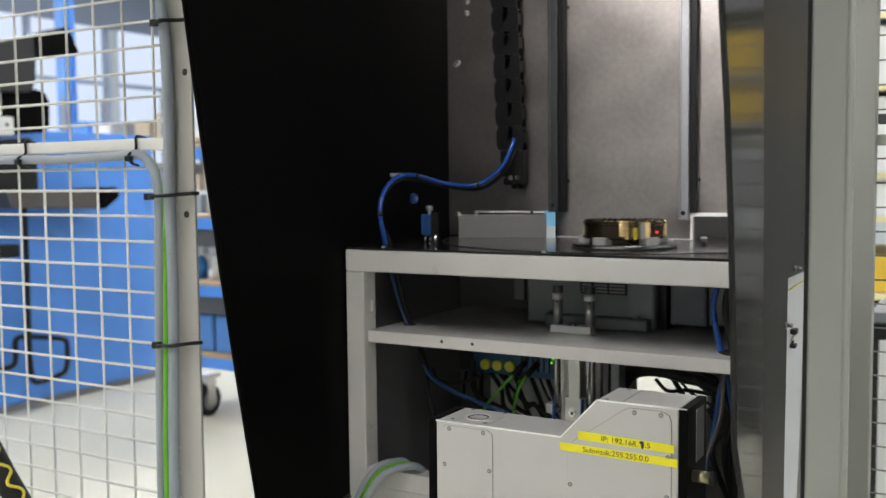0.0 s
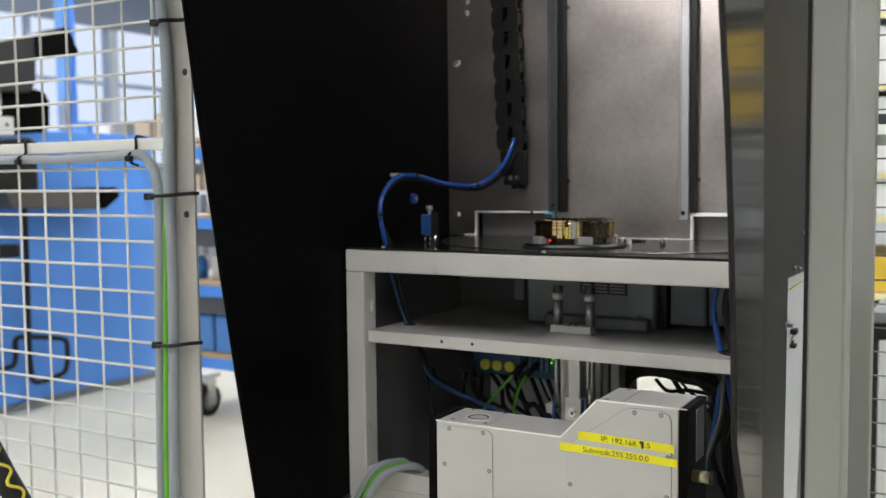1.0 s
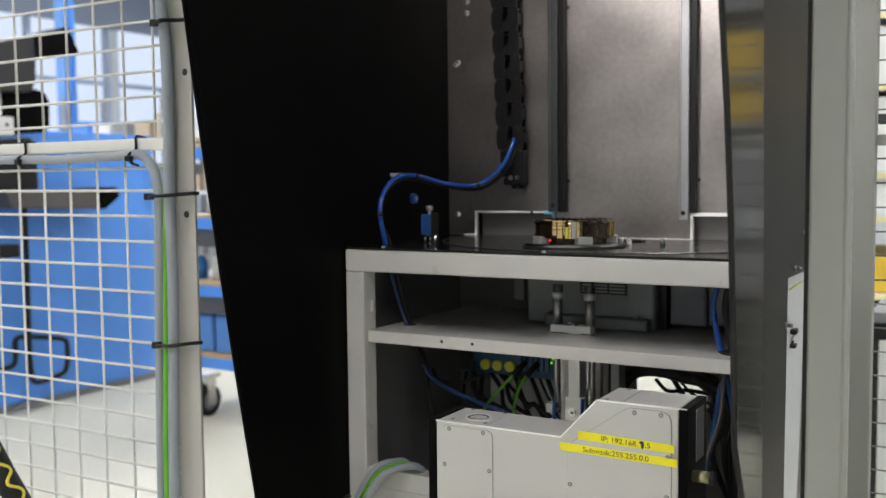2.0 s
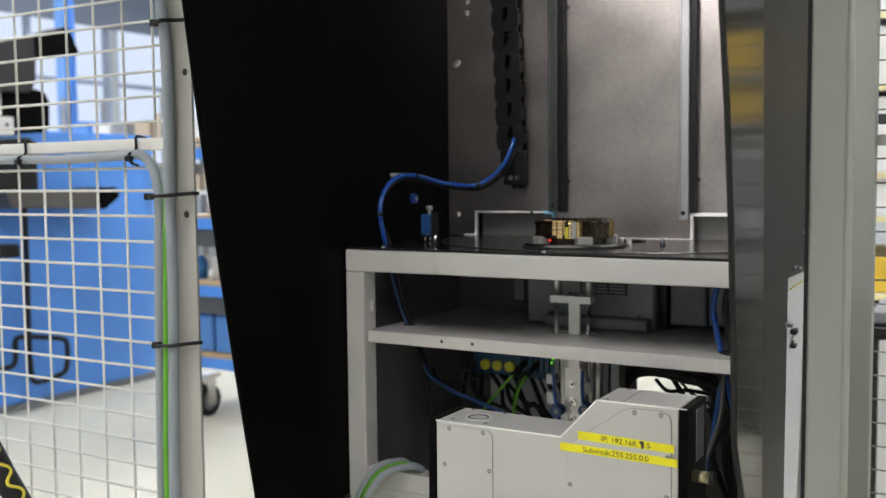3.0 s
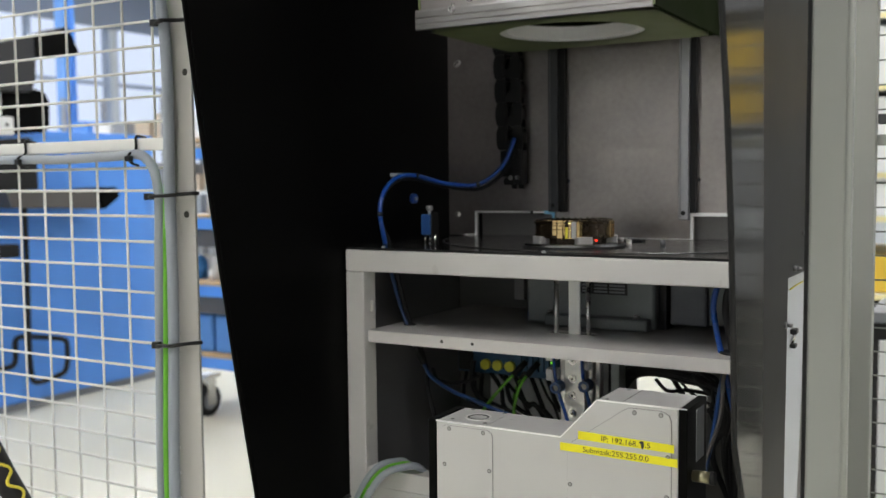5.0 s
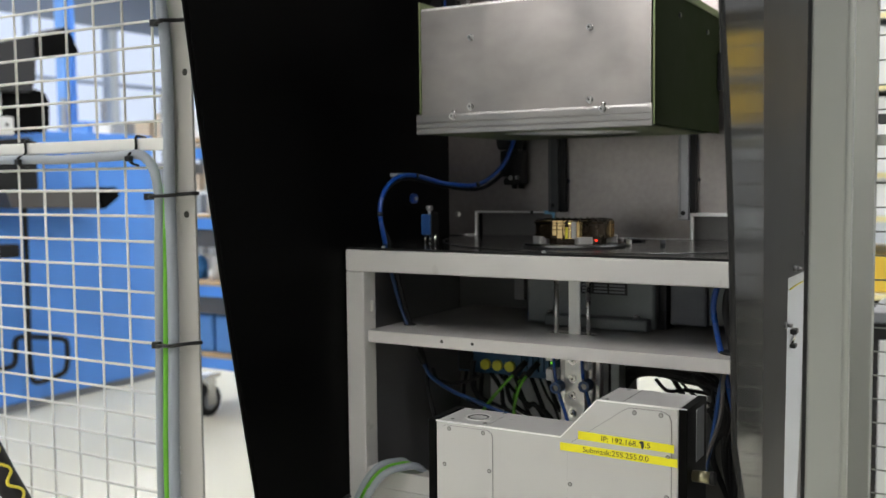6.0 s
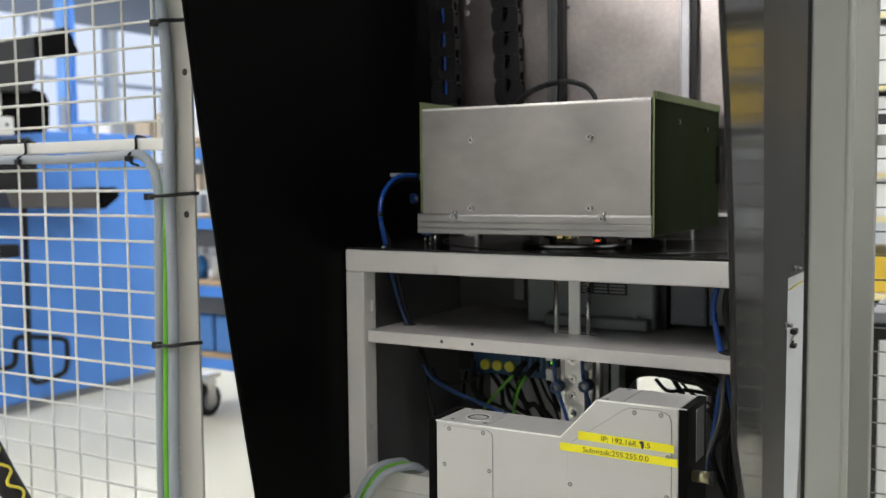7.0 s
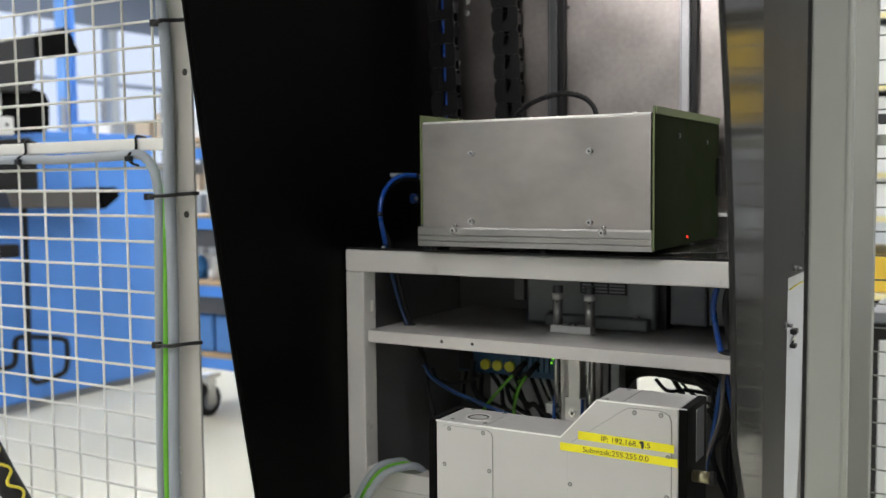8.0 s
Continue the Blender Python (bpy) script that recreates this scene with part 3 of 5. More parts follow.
    for x in (0.078, 0.400):
        screw(t, (x, 0.012, Z + 0.0045), "z", 0.003, 0.003)
    # cables and hose dropping through the shelf near the leg
    for k, (m, x) in enumerate(((BLUE_HOSE, 0.69), (BLACK_RUBBER, 0.705), (BLACK_RUBBER, 0.712))):
        pts = [(x + 0.0, 0.10, 1.06), (x - 0.014 + 0.004 * k, 0.07, 1.028), (x - 0.021 + 0.005 * k, 0.07, 0.995), (x - 0.017 + 0.005 * k, 0.07, 0.962), (x - 0.009 + 0.004 * k, 0.07, 0.925), (x, 0.08, 0.87), (x + 0.01, 0.1, 0.80)]
        solo("air_hose" if m is BLUE_HOSE else "signal_cable", tube(B(), pts, 0.0062 if k else 0.0048, 10), m, "blue air hose passing through the shelf" if m is BLUE_HOSE else "black cable passing through the shelf", "hose" if m is BLUE_HOSE else "cable")


CX, CY, ZD, DT = 0.42, 0.40, 1.0767, 0.0011


def turntable():
    t = thing("turntable", (CX, CY, ZD), "round steel turntable on the black tabletop", "turntable")
    bm = B()
    lathe(bm, [(0.02, 0.0), (0.378, 0.0), (0.378, 0.0006), (0.3775, DT), (0.02, DT)], (CX, CY, ZD), 128)
    disc = part("disc", bm, DISC, t)
    part("rim", lathe(B(), [(0.3782, 0.0), (0.3815, 0.0), (0.3815, 0.0008), (0.3782, 0.0008)], (CX, CY, ZD), 128), BLACK_RUBBER, disc, "dark gap round the disc")
    top = ZD + DT
    # upright divider plates that close the passages at rest
    p = part("divider_plate", box(B(), 0.064, 0.2475, 0.430, 0.433, top, 1.1265, 0.0008), PLATE, t, "upright dull metal divider plate")
    part("divider_foot", box(B(), 0.064, 0.2475, 0.4332, 0.45, top, top + 0.005), ALU_PLAIN, p)
    part("plate_film", box(B(), 0.2478, 0.266, 0.4295, 0.433, 1.102, 1.131, 0.0005), CYAN_TAPE, p, "light blue protective film on the plate end")
    part("plate_film", box(B(), 0.2478, 0.266, 0.4295, 0.433, top, 1.1018, 0.0005), PALE_FILM, p, "pale peeled film on the plate end")
    part("divider_plate", box(B(), 0.51, 0.74, 0.430, 0.433, top, 1.1265, 0.0008), PLATE, t, "upright dull metal divider plate")
    for x, y, w in ((0.32, 0.24, 0.012),):
        bm = box(B(), x - w / 2, x + w / 2, y - 0.006, y + 0.006, top, top + (0.014 if w < 0.02 else 0.006), 0.001)
        part("stop_block", bm, ALU_PLAIN, t, "small machined stop block")
    part("dark_plate", box(B(), 0.434, 0.472, 0.305, 0.33, top, top + 0.0045, 0.001), BLACK_PLASTIC, t, "flat black plate")
    for x, y, rr, hh, m in ((0.455, 0.235, 0.006, 0.010, RAIL_STEEL), (0.479, 0.212, 0.005, 0.008, ALU_PLAIN), (0.539, 0.222, 0.0052, 0.011, DARK_STEEL)):
        p = part("locating_pin", cyl(B(), (x, y, top), (x, y, top + hh), rr, 18), m, t, "short round locating pin")
        part("pin_head", lathe(B(), [(0.0005, hh), (rr + 0.001, hh), (rr + 0.001, hh + 0.002), (rr - 0.001, hh + 0.003), (0.0005, hh + 0.003)], (x, y, top), 20), ALU_PLAIN, p)
    return t


PX, PY = 0.3935, 0.160


def workpiece():
    z = ZD + DT + 0.0035
    w = thing("bronze_bearing_ring", (PX, PY, ZD + DT), "gold and dark bronze ring on a steel flange", "workpiece")
    part("flange", lathe(B(), [(0.03, -0.0034), (0.086, -0.0034), (0.0875, -0.002), (0.0875, 0.003), (0.086, 0.0045), (0.03, 0.0045)], (PX, PY, z), 64), DISC, w)
    part("flange_foot", lathe(B(), [(0.08, -0.0034), (0.089, -0.0034), (0.089, -0.0005), (0.0877, -0.0005), (0.0877, -0.002), (0.08, -0.003)], (PX, PY, z), 64), BLACK_RUBBER, w, "dark foot ring under the flange")
    part("hub", lathe(B(), [(0.03, 0.0045), (0.058, 0.0045), (0.058, 0.013), (0.03, 0.013)], (PX, PY, z), 48), GOLD_DARK, w)
    for a in range(0, 360, 72):
        ca, sa = math.cos(radians(a - 125)), math.sin(radians(a - 125))
        c = Vector((PX + 0.062 * ca, PY + 0.062 * sa, 0))
        m = []
        for u, v in ((-0.010, -0.013), (0.0115, -0.013), (0.013, -0.0115), (0.013, 0.0115), (0.0115, 0.013), (-0.010, 0.013)):
            m.append((c.x + u * ca - v * sa, c.y + u * sa + v * ca))
        part("clamp_jaw", prism(B(), m, "z", z + 0.0045, z + 0.0165, 0.0006), GROUND, w, "machined steel clamp jaw")
    part("lower_ring", lathe(B(), [(0.045, 0.013), (0.067, 0.013), (0.069, 0.015), (0.069, 0.018), (0.045, 0.018)], (PX, PY, z), 64), GOLD_DARK, w)
    part("ring_body", lathe(B(), [(0.046, 0.018), (0.0665, 0.018), (0.0665, 0.036), (0.0685, 0.037), (0.0685, 0.041), (0.066, 0.043), (0.046, 0.043)], (PX, PY, z), 72), GOLD_DARK, w, "polished dark bronze ring")
    # the GROUND entry paints a greyish reflection between the gold segments
    for k, (a, half, m) in enumerate(((-95, 3.2, GOLD), (-87, 3.8, GOLD), (-81, 1.2, GOLD), (-73, 1.6, GOLD), (-67.5, 3.0, GROUND), (-60, 3.8, GOLD), (-4, 3.4, GOLD), (8, 1.2, GOLD), (45, 3.8, GOLD), (100, 3.8, GOLD), (160, 3.8, GOLD))):
        ca, sa = radians(a - half), radians(a + half)
        levels = ((0.014 if k % 2 else 0.019, 0.0285), (0.0292, 0.0350), (0.0357, 0.0395), (0.0402, 0.0445)) if k < 4 else ((0.014, 0.042),)
        for z0, z1 in levels:
            ro = 0.0705 if z0 < 0.03 or k >= 4 else 0.0698
            poly = [(PX + q * math.cos(h), PY + q * math.sin(h)) for q, h in ((0.064, ca), (ro, ca), (ro, (ca + sa) / 2), (ro, sa), (0.064, sa))]
            part("gold_segment" if m is GOLD else "pale_reflection", prism(B(), poly, "z", z + z0, z + z1, 0.0004), m, w, "bright gold plated segment" if m is GOLD else "pale grey segment, painted reflection on the ring")
    for k in range(36):
        h = radians(10 * k)
        bm = box(B(), -0.0018, 0.0018, -0.0035, 0.0035, 0, 0.0015, 0.0003)
        at = Matrix.Translation((PX + 0.0625 * math.cos(h), PY + 0.0625 * math.sin(h), z + 0.0431)) @ Matrix.Rotation(h + math.pi / 2, 4, "Z")
        bmesh.ops.transform(bm, matrix=at, verts=bm.verts[:])
        front = 24 <= k <= 31
        part("rim_tooth", bm, GOLD if front else GOLD_DARK, w, "small gold tooth on the rim" if front else "small dark tooth on the rim")
    part("tape_mark", prism(B(), [(PX + r * math.cos(radians(q)), PY + r * math.sin(radians(q))) for r, q in ((0.068, -79), (0.0712, -79), (0.0712, -76), (0.068, -76))], "z", z + 0.014, z + 0.033), YELLOW, w, "yellow paint mark")
    for ob in w.children:
        ob.data.transform(Matrix.Diagonal((1.045, 1.045, 1.03, 1)))
    return w


def laser_spot():
    s = thing("laser_spot", (0, 0, 0), "small bright red laser spot on the workpiece", "light spot")
    # glowing disc stands in for laser light falling on the surface
    part("spot", cyl(B(), (0, 0, 0), (0, -0.0008, 0), 0.0016, 16), LASER_GLOW, s)
    return s


HX0, HX1, HY0, HY1, HZ = 0.1765, 0.598, -0.02, 0.36, 1.085


def housing():
    h = thing("protective_hood", ((HX0 + HX1) / 2, 0.17, HZ), "aluminium and green hood lowering over the turntable", "machine hood")
    r0, top = 0.006, HZ + 0.2155
    arc = [(HY0 + r0 - r0 * math.cos(radians(q)), top - r0 + r0 * math.sin(radians(q))) for q in range(0, 91, 15)]
    inn = [(HY0 + r0 - (r0 - 0.003) * math.cos(radians(q)), top - r0 + (r0 - 0.003) * math.sin(radians(q))) for q in range(90, -1, -15)]
    bent = [(HY0, HZ + 0.028)] + arc + [(HY0 + 0.03, top), (HY0 + 0.03, top - 0.003)] + inn + [(HY0 + 0.003, HZ + 0.028)]
    fp = part("front_plate", prism(B(), bent, "x", HX0 + 0.008, HX1 - 0.0035), HOOD_ALU, h, "brushed aluminium front plate, bent over at the top")
    # bright tube paints the highlight that the bend catches
    part("bend_highlight", tube(B(), [(HX0 + 0.009, HY0 + 0.0022, top - 0.0022), (HX1 - 0.0045, HY0 + 0.0022, top - 0.0022)], 0.0024, 8, 1, False), EDGE_HIGHLIGHT, fp, "bright strip, painted highlight along the bend")
    part("top_plate", box(B(), HX0 + 0.008, HX1 - 0.002, HY0 + 0.0305, HY1 - 0.005, HZ + 0.2115, HZ + 0.2155, 0.001), ALU, h, "aluminium top plate")
    # ribbed lower strip
    prof = [(HY0 - 0.001, HZ), (HY0 - 0.006, HZ + 0.001), (HY0 - 0.006, HZ + 0.008), (HY0 - 0.0045, HZ + 0.0095), (HY0 - 0.006, HZ + 0.011), (HY0 - 0.006, HZ + 0.018), (HY0 - 0.0045, HZ + 0.0195), (HY0 - 0.006, HZ + 0.021), (HY0 - 0.006, HZ + 0.031), (HY0 - 0.005, HZ + 0.034), (HY0 - 0.0005, HZ + 0.034)]
    strip = part("lower_strip", prism(B(), prof, "x", HX0, HX1), ALU, h, "ribbed aluminium lower strip")
    # the plate's shade is put into its dark tone, its lit edge into the pale one
    side = part("side_plate", box(B(), HX1 + 0.001, HX1 + 0.004, HY0 - 0.004, HY1, HZ + 0.002, HZ + 0.2245, 0.001), GREEN_SHADED, h, "green side plate in a tone darkened for its shade")
    part("edge_highlight", box(B(), HX1 + 0.001, HX1 + 0.004, HY0 - 0.0055, HY0 - 0.0042, HZ + 0.003, HZ + 0.2235), GREEN_LIT, side)
    part("top_flange", box(B(), HX1 + 0.0045, HX1 + 0.0062, HY0 - 0.003, HY1, HZ + 0.2125, HZ + 0.2245), GREEN_LIT, side, "upper green edge in the lighter, lit tone")
    part("side_plate", box(B(), HX0 + 0.004, HX0 + 0.007, HY0 - 0.002, HY1, HZ + 0.036, HZ + 0.2275, 0.001), GREEN_LIT, h, "green side plate")
    part("rear_plate", box(B(), HX0 + 0.008, HX1, HY1 - 0.004, HY1, HZ + 0.004, HZ + 0.2155), GREEN_SHADED, h)
    # floor plate with a round opening
    bm, n, c = B(), 48, Vector(((HX0 + HX1) / 2, 0.165, HZ + 0.001))
    for z in (0.0, 0.004):
        inner = [bm.verts.new(c + Vector((0.13 * math.cos(2 * math.pi * i / n), 0.13 * math.sin(2 * math.pi * i / n), z))) for i in range(n)]
        outer = []
        for i in range(n):
            d = Vector((math.cos(2 * math.pi * i / n), math.sin(2 * math.pi * i / n), 0))
            s = min((HX1 - HX0 - 0.014) / 2 / max(1e-6, abs(d.x)), 0.17 / max(1e-6, abs(d.y)))
            outer.append(bm.verts.new(c + d * s + Vector((0, 0.005, z))))
        for i in range(n):
            bm.faces.new((inner[i], inner[(i + 1) % n], outer[(i + 1) % n], outer[i]))
    bp = part("bottom_plate", bm, GREEN_LIT, h, "green bottom plate with a round opening")
    part("light_ring", lathe(B(), [(0.115, 0.006), (0.13, 0.004), (0.13, 0.03), (0.115, 0.03)], tuple(c), 48), PAPER, bp, "white ring in the round opening")
    for x, z in ((0.2824, 1.2443), (0.4952, 1.2429), (0.2812, 1.1292), (0.4952, 1.130)):
        screw(fp, (x, HY0, z), "y", 0.0044, 0.006)
    for x in (0.2505, 0.519):
        s = screw(strip, (x, HY0 - 0.006, HZ + 0.029), "y", 0.0045, 0.008)
        part("nut", cyl(B(), (x + 0.001, HY0 - 0.0045, HZ + 0.0345), (x + 0.001, HY0 - 0.0045, HZ + 0.039), 0.004, 6), CHROME, strip)
    for y, z in ((0.10, 1.268), (0.27, 1.262)):
        part("dark_screw", cyl(B(), (HX1 + 0.004, y, z), (HX1 + 0.007, y, z), 0.004, 12), DARK_STEEL, side)
    for x in (0.30, 0.365, 0.548):
        screw(h, (x, 0.04, HZ + 0.2155), "z", 0.004, 0.006)
    part("hinge_block", box(B(), HX1 + 0.0045, HX1 + 0.012, HY1 - 0.02, HY1 - 0.002, HZ + 0.08, HZ + 0.15, 0.002), BLACK_PLASTIC, h)
    # braided cable loop on top
    loop = [(0.222, 0.25, HZ + 0.213), (0.240, 0.245, HZ + 0.240), (0.28, 0.235, HZ + 0.262), (0.34, 0.225, HZ + 0.274), (0.385, 0.218, HZ + 0.266), (0.412, 0.21, HZ + 0.245), (0.424, 0.205, HZ + 0.213)]
    cb = part("cable_loop", tube(B(), loop, 0.0048, 10), BLACK_RUBBER, h, "black braided cable loop")
    for k, q in enumerate(spline(loop, 4)[1:-1]):
        part("braid_band", cyl(B(), q + Vector((-0.002, 0, 0)), q + Vector((0.002, 0, 0.0005)), 0.0056, 10), BLACK_PLASTIC, cb)
    # riding energy chain
    ch = part("chain_arm", box(B(), 0.025, 0.178, 0.296, 0.312, HZ + 0.17, HZ + 0.199, 0.001), DARK_STEEL, h)
    chain("", 0.034, 0.29, HZ + 0.20, HZ + 0.20 + 0.0495 * 10.01, ch, 0.035)
    part("chain_hose", tube(B(), [(0.0525, 0.302, HZ + 0.2), (0.0460, 0.302, HZ + 0.4), (0.037, 0.302, HZ + 0.69)], 0.004, 8), BLUE_HOSE, ch, "blue hose inside the chain")
    return h


# ---- below the tabletop ----
LY = 0.150


def lifter():
    l = thing("lifter", (0.395, LY, 0.922), "lifter with two steel guide pins and crosshead", "lifting cylinder")
    part("crosshead", box(B(), 0.356, 0.434, LY - 0.012, LY + 0.012, 0.9212, 0.9345, 0.001), BRIGHT_ALU, l, "bright aluminium crosshead")
    for x in (0.366, 0.428):
        p = part("pin", cyl(B(), (x, LY, 0.9345), (x, LY, 0.981), 0.0085, 18), ALU_PLAIN, l, "round steel pin")
        part("collar", cyl(B(), (x, LY, 0.981), (x, LY, 0.993), 0.0105, 18), BRIGHT_ALU, p, "white plastic collar")
        part("knurled_cap", cyl(B(), (x, LY, 0.993), (x, LY, 1.006), 0.0095, 12, smooth=False), DARK_STEEL, p, "knurled dark cap")
        part("pin_hole", cyl(B(), (x + 0.002, LY - 0.0087, 0.977), (x + 0.002, LY - 0.0080, 0.977), 0.002, 8), INK, p)
        part("guide_rod", cyl(B(), (x - 0.0025, LY, 0.78), (x - 0.0025, LY, 0.924), 0.0045, 14), CHROME, l, "polished guide rod")
    for x in (0.391, 0.403):
        screw(l, (x, LY - 0.003, 0.9345), "z", 0.0035, 0.006)
    part("slide_bar", box(B(), 0.386, 0.408, LY + 0.002, LY + 0.008, 0.80, 0.924, 0.001), BRIGHT_ALU, l, "flat aluminium slide bar")
    cp = part("carriage_plate", box(B(), 0.376, 0.4146, LY + 0.0085, LY + 0.0165, 0.56, 0.80, 0.001), BRIGHT_ALU, l, "light aluminium carriage plate with screws")
    for z in (0.7706, 0.737, 0.7054, 0.672):
        screw(cp, (0.3915, LY + 0.0085, z), "y", 0.006, 0.003)
    for z0, z1 in ((0.7665, 0.784), (0.7294, 0.751)):
        part("switch_box", box(B(), 0.340, 0.357, LY + 0.004, LY + 0.03, z0, z1, 0.001), PAPER, l, "small white proximity switch")
    part("switch_box", box(B(), 0.4155, 0.424, LY + 0.004, LY + 0.02, 0.755, 0.775, 0.001), PAPER, l, "small white proximity switch")
    for x, dz in ((0.369, 0.0), (0.424, 0.008)):
        f = part("flow_valve", lathe_y(x, LY - 0.02, LY + 0.004, 0.722 + dz, 0.0055, 0.0108), NAVY_HOSE, l, "dark blue flow control valve")
        part("valve_screw", cyl(B(), (x, LY - 0.018, 0.722 + dz), (x, LY - 0.004, 0.722 + dz), 0.0052, 12), RAIL_STEEL, f)
        part("supply_hose", tube(B(), [(x + 0.034, LY - 0.01, 0.62), (x + 0.016, LY - 0.014, 0.68), (x + 0.006, LY - 0.012, 0.705), (x - 0.004, LY - 0.008, 0.735), (x - 0.009, LY - 0.004, 0.765), (x - 0.010, LY, 0.80)], 0.0032, 8), BLUE_HOSE, l, "blue supply hose")
    return l


def lathe_y(x, y0, y1, z, r0, r1, n=20):
    """A ring whose axis runs along y."""
    bm = B()
    rings = [[bm.verts.new((x + r * math.cos(2 * math.pi * i / n), y, z + r * math.sin(2 * math.pi * i / n))) for i in range(n)] for r, y in ((r0, y0), (r1, y0), (r1, y1), (r0, y1))]
    for a, b in zip(rings, rings[1:] + rings[:1]):
        for i in range(n):
            bm.faces.new((a[i], a[(i + 1) % n], b[(i + 1) % n], b[i]))
    bmesh.ops.recalc_face_normals(bm, faces=bm.faces[:])
    return bm


def under_table():
    c = thing("lifting_cylinder", (0.405, 0.19, 0.3), "upright aluminium cylinder body below the shelf", "cylinder")
    part("cylinder_body", box(B(), 0.360, 0.426, 0.172, 0.215, 0.4005, 0.905, 0.003), ALU_PLAIN, c)
    part("side_profile", box(B(), 0.430, 0.440, 0.172, 0.21, 0.4005, 0.905, 0.002), ALU_PLAIN, c)
    part("side_profile", box(B(), 0.444, 0.456, 0.172, 0.21, 0.4005, 0.905, 0.002), DARK_STEEL, c)
    part("side_profile", box(B(), 0.458, 0.475, 0.175, 0.21, 0.4005, 0.905, 0.002), CASTING, c)
    part("column_foot", box(B(), 0.33, 0.48, 0.13, 0.27, 0.0, 0.40, 0.004), CASTING, c)
    # gearbox of the turntable
    g = thing("gearbox", (0.42, 0.3, 0.9215), "grey cast indexing gearbox standing on the shelf", "gearbox")
    part("casting", box(B(), 0.265, 0.523, 0.23, 0.40, 0.9215, 1.028, 0.006), CASTING, g)
    part("foot", box(B(), 0.315, 0.517, 0.203, 0.2295, 0.9215, 0.944, 0.004), CASTING, g)
    part("side_box", box(B(), 0.538, 0.605, 0.27, 0.40, 0.928, 1.028, 0.004), GREY_PLASTIC, g)
    part("dark_gap", box(B(), 0.5235, 0.5375, 0.25, 0.40, 0.9215, 1.028), BLACK_PLASTIC, g)
    part("spacer", box(B(), 0.205, 0.227, 0.30, 0.315, 0.955, 1.0722, 0.001), GROUND, g, "light grey hanging bracket")
    part("end_plate", box(B(), 0.606, 0.64, 0.28, 0.40, 0.93, 1.028, 0.002), CASTING, g)
    for x in (0.322, 0.492):
        screw(g, (x, 0.216, 0.944), "z", 0.005, 0.006)
    np_ = part("name_plate", box(B(), 0.378, 0.47, 0.2285, 0.2298, 0.984, 1.012), BLACK_PLASTIC, g, "dark name plate with unreadable lines")
    for r in range(4):
        for x0, x1 in ((0.382, 0.400), (0.406, 0.432), (0.436, 0.466)):
            part("text_bar", box(B(), x0, x1, 0.2278, 0.2284, 0.987 + r * 0.006, 0.9905 + r * 0.006), GREY_PLASTIC, np_)
    # valve island
    v = thing("valve_island", (0.2, 0.27, 0.80), "blue valve island with yellow round buttons, hanging under the shelf", "valve block")
    part("valve_body", box(B(), 0.098, 0.325, 0.252, 0.30, 0.806, 0.862, 0.003), BLUE_VALVE, v)
    part("rib_block", box(B(), 0.104, 0.135, 0.244, 0.252, 0.812, 0.858, 0.002), BLACK_PLASTIC, v)
    part("hanger", box(B(), 0.12, 0.30, 0.28, 0.29, 0.862, 0.9178), DARK_STEEL, v)
    for x in (0.165, 0.192, 0.220):
        part("button", cyl(B(), (x, 0.252, 0.826), (x, 0.244, 0.826), 0.0105, 20), BUTTON_YELLOW, v, "round yellow button")
    for i in range(7):
        part("valve_module", box(B(), 0.236 + i * 0.012, 0.246 + i * 0.012, 0.246, 0.252, 0.82, 0.858, 0.001), BLUE_VALVE, v)
    for x, z, k in ((0.315, 0.851, 0.0022), (0.312, 0.842, 0.0014), (0.235, 0.853, 0.001), (0.268, 0.852, 0.001)):
        part("indicator", box(B(), x - k, x + k, 0.2435, 0.2458, z - k, z + k), GREEN_LED, v, "lit green indicator")
    solo("duct_cover", box(B(), 0.13, 0.36, 0.335, 0.345, 0.62, 0.80, 0.003), PAPER, "white cable duct cover behind the valve island", "duct")
    for pts in ([(0.245, 0.24, 0.826), (0.225, 0.22, 0.80), (0.20, 0.21, 0.768), (0.175, 0.21, 0.735), (0.15, 0.2, 0.68)],
                [(0.272, 0.24, 0.826), (0.258, 0.22, 0.80), (0.248, 0.215, 0.768), (0.246, 0.21, 0.735), (0.25, 0.2, 0.66)],
                [(0.252, 0.25, 0.815), (0.236, 0.25, 0.79), (0.228, 0.25, 0.76), (0.229, 0.25, 0.70)]):
        k = thing("network_cable", pts[0], "green network cable plugged into the valve island", "cable")
        part("cable", tube(B(), pts, 0.0034, 10), GREEN_CABLE, k)
        part("plug", tube(B(), [(pts[0][0] + 0.012, pts[0][1] + 0.006, pts[0][2] + 0.014), pts[0], ((pts[0][0] + pts[1][0]) / 2, (pts[0][1] + pts[1][1]) / 2, (pts[0][2] + pts[1][2]) / 2)], 0.0058, 10, 2, False), BLACK_PLASTIC, k)
    solo("control_cable", tube(B(), [(0.1444, 0.235, 0.835), (0.146, 0.225, 0.80), (0.155, 0.22, 0.775), (0.172, 0.22, 0.757), (0.21, 0.22, 0.735), (0.26, 0.22, 0.70)], 0.005, 10), BLACK_RUBBER, "thick black cable leaving the valve island", "cable")
    solo("control_cable", tube(B(), [(0.062, 0.21, 0.815), (0.0804, 0.2, 0.7954), (0.1134, 0.2, 0.7917), (0.146, 0.2, 0.7983), (0.176, 0.21, 0.812)], 0.004, 8), BLACK_RUBBER, "twisted black cable hanging below the shelf", "cable")
    rnd = random.Random(4)
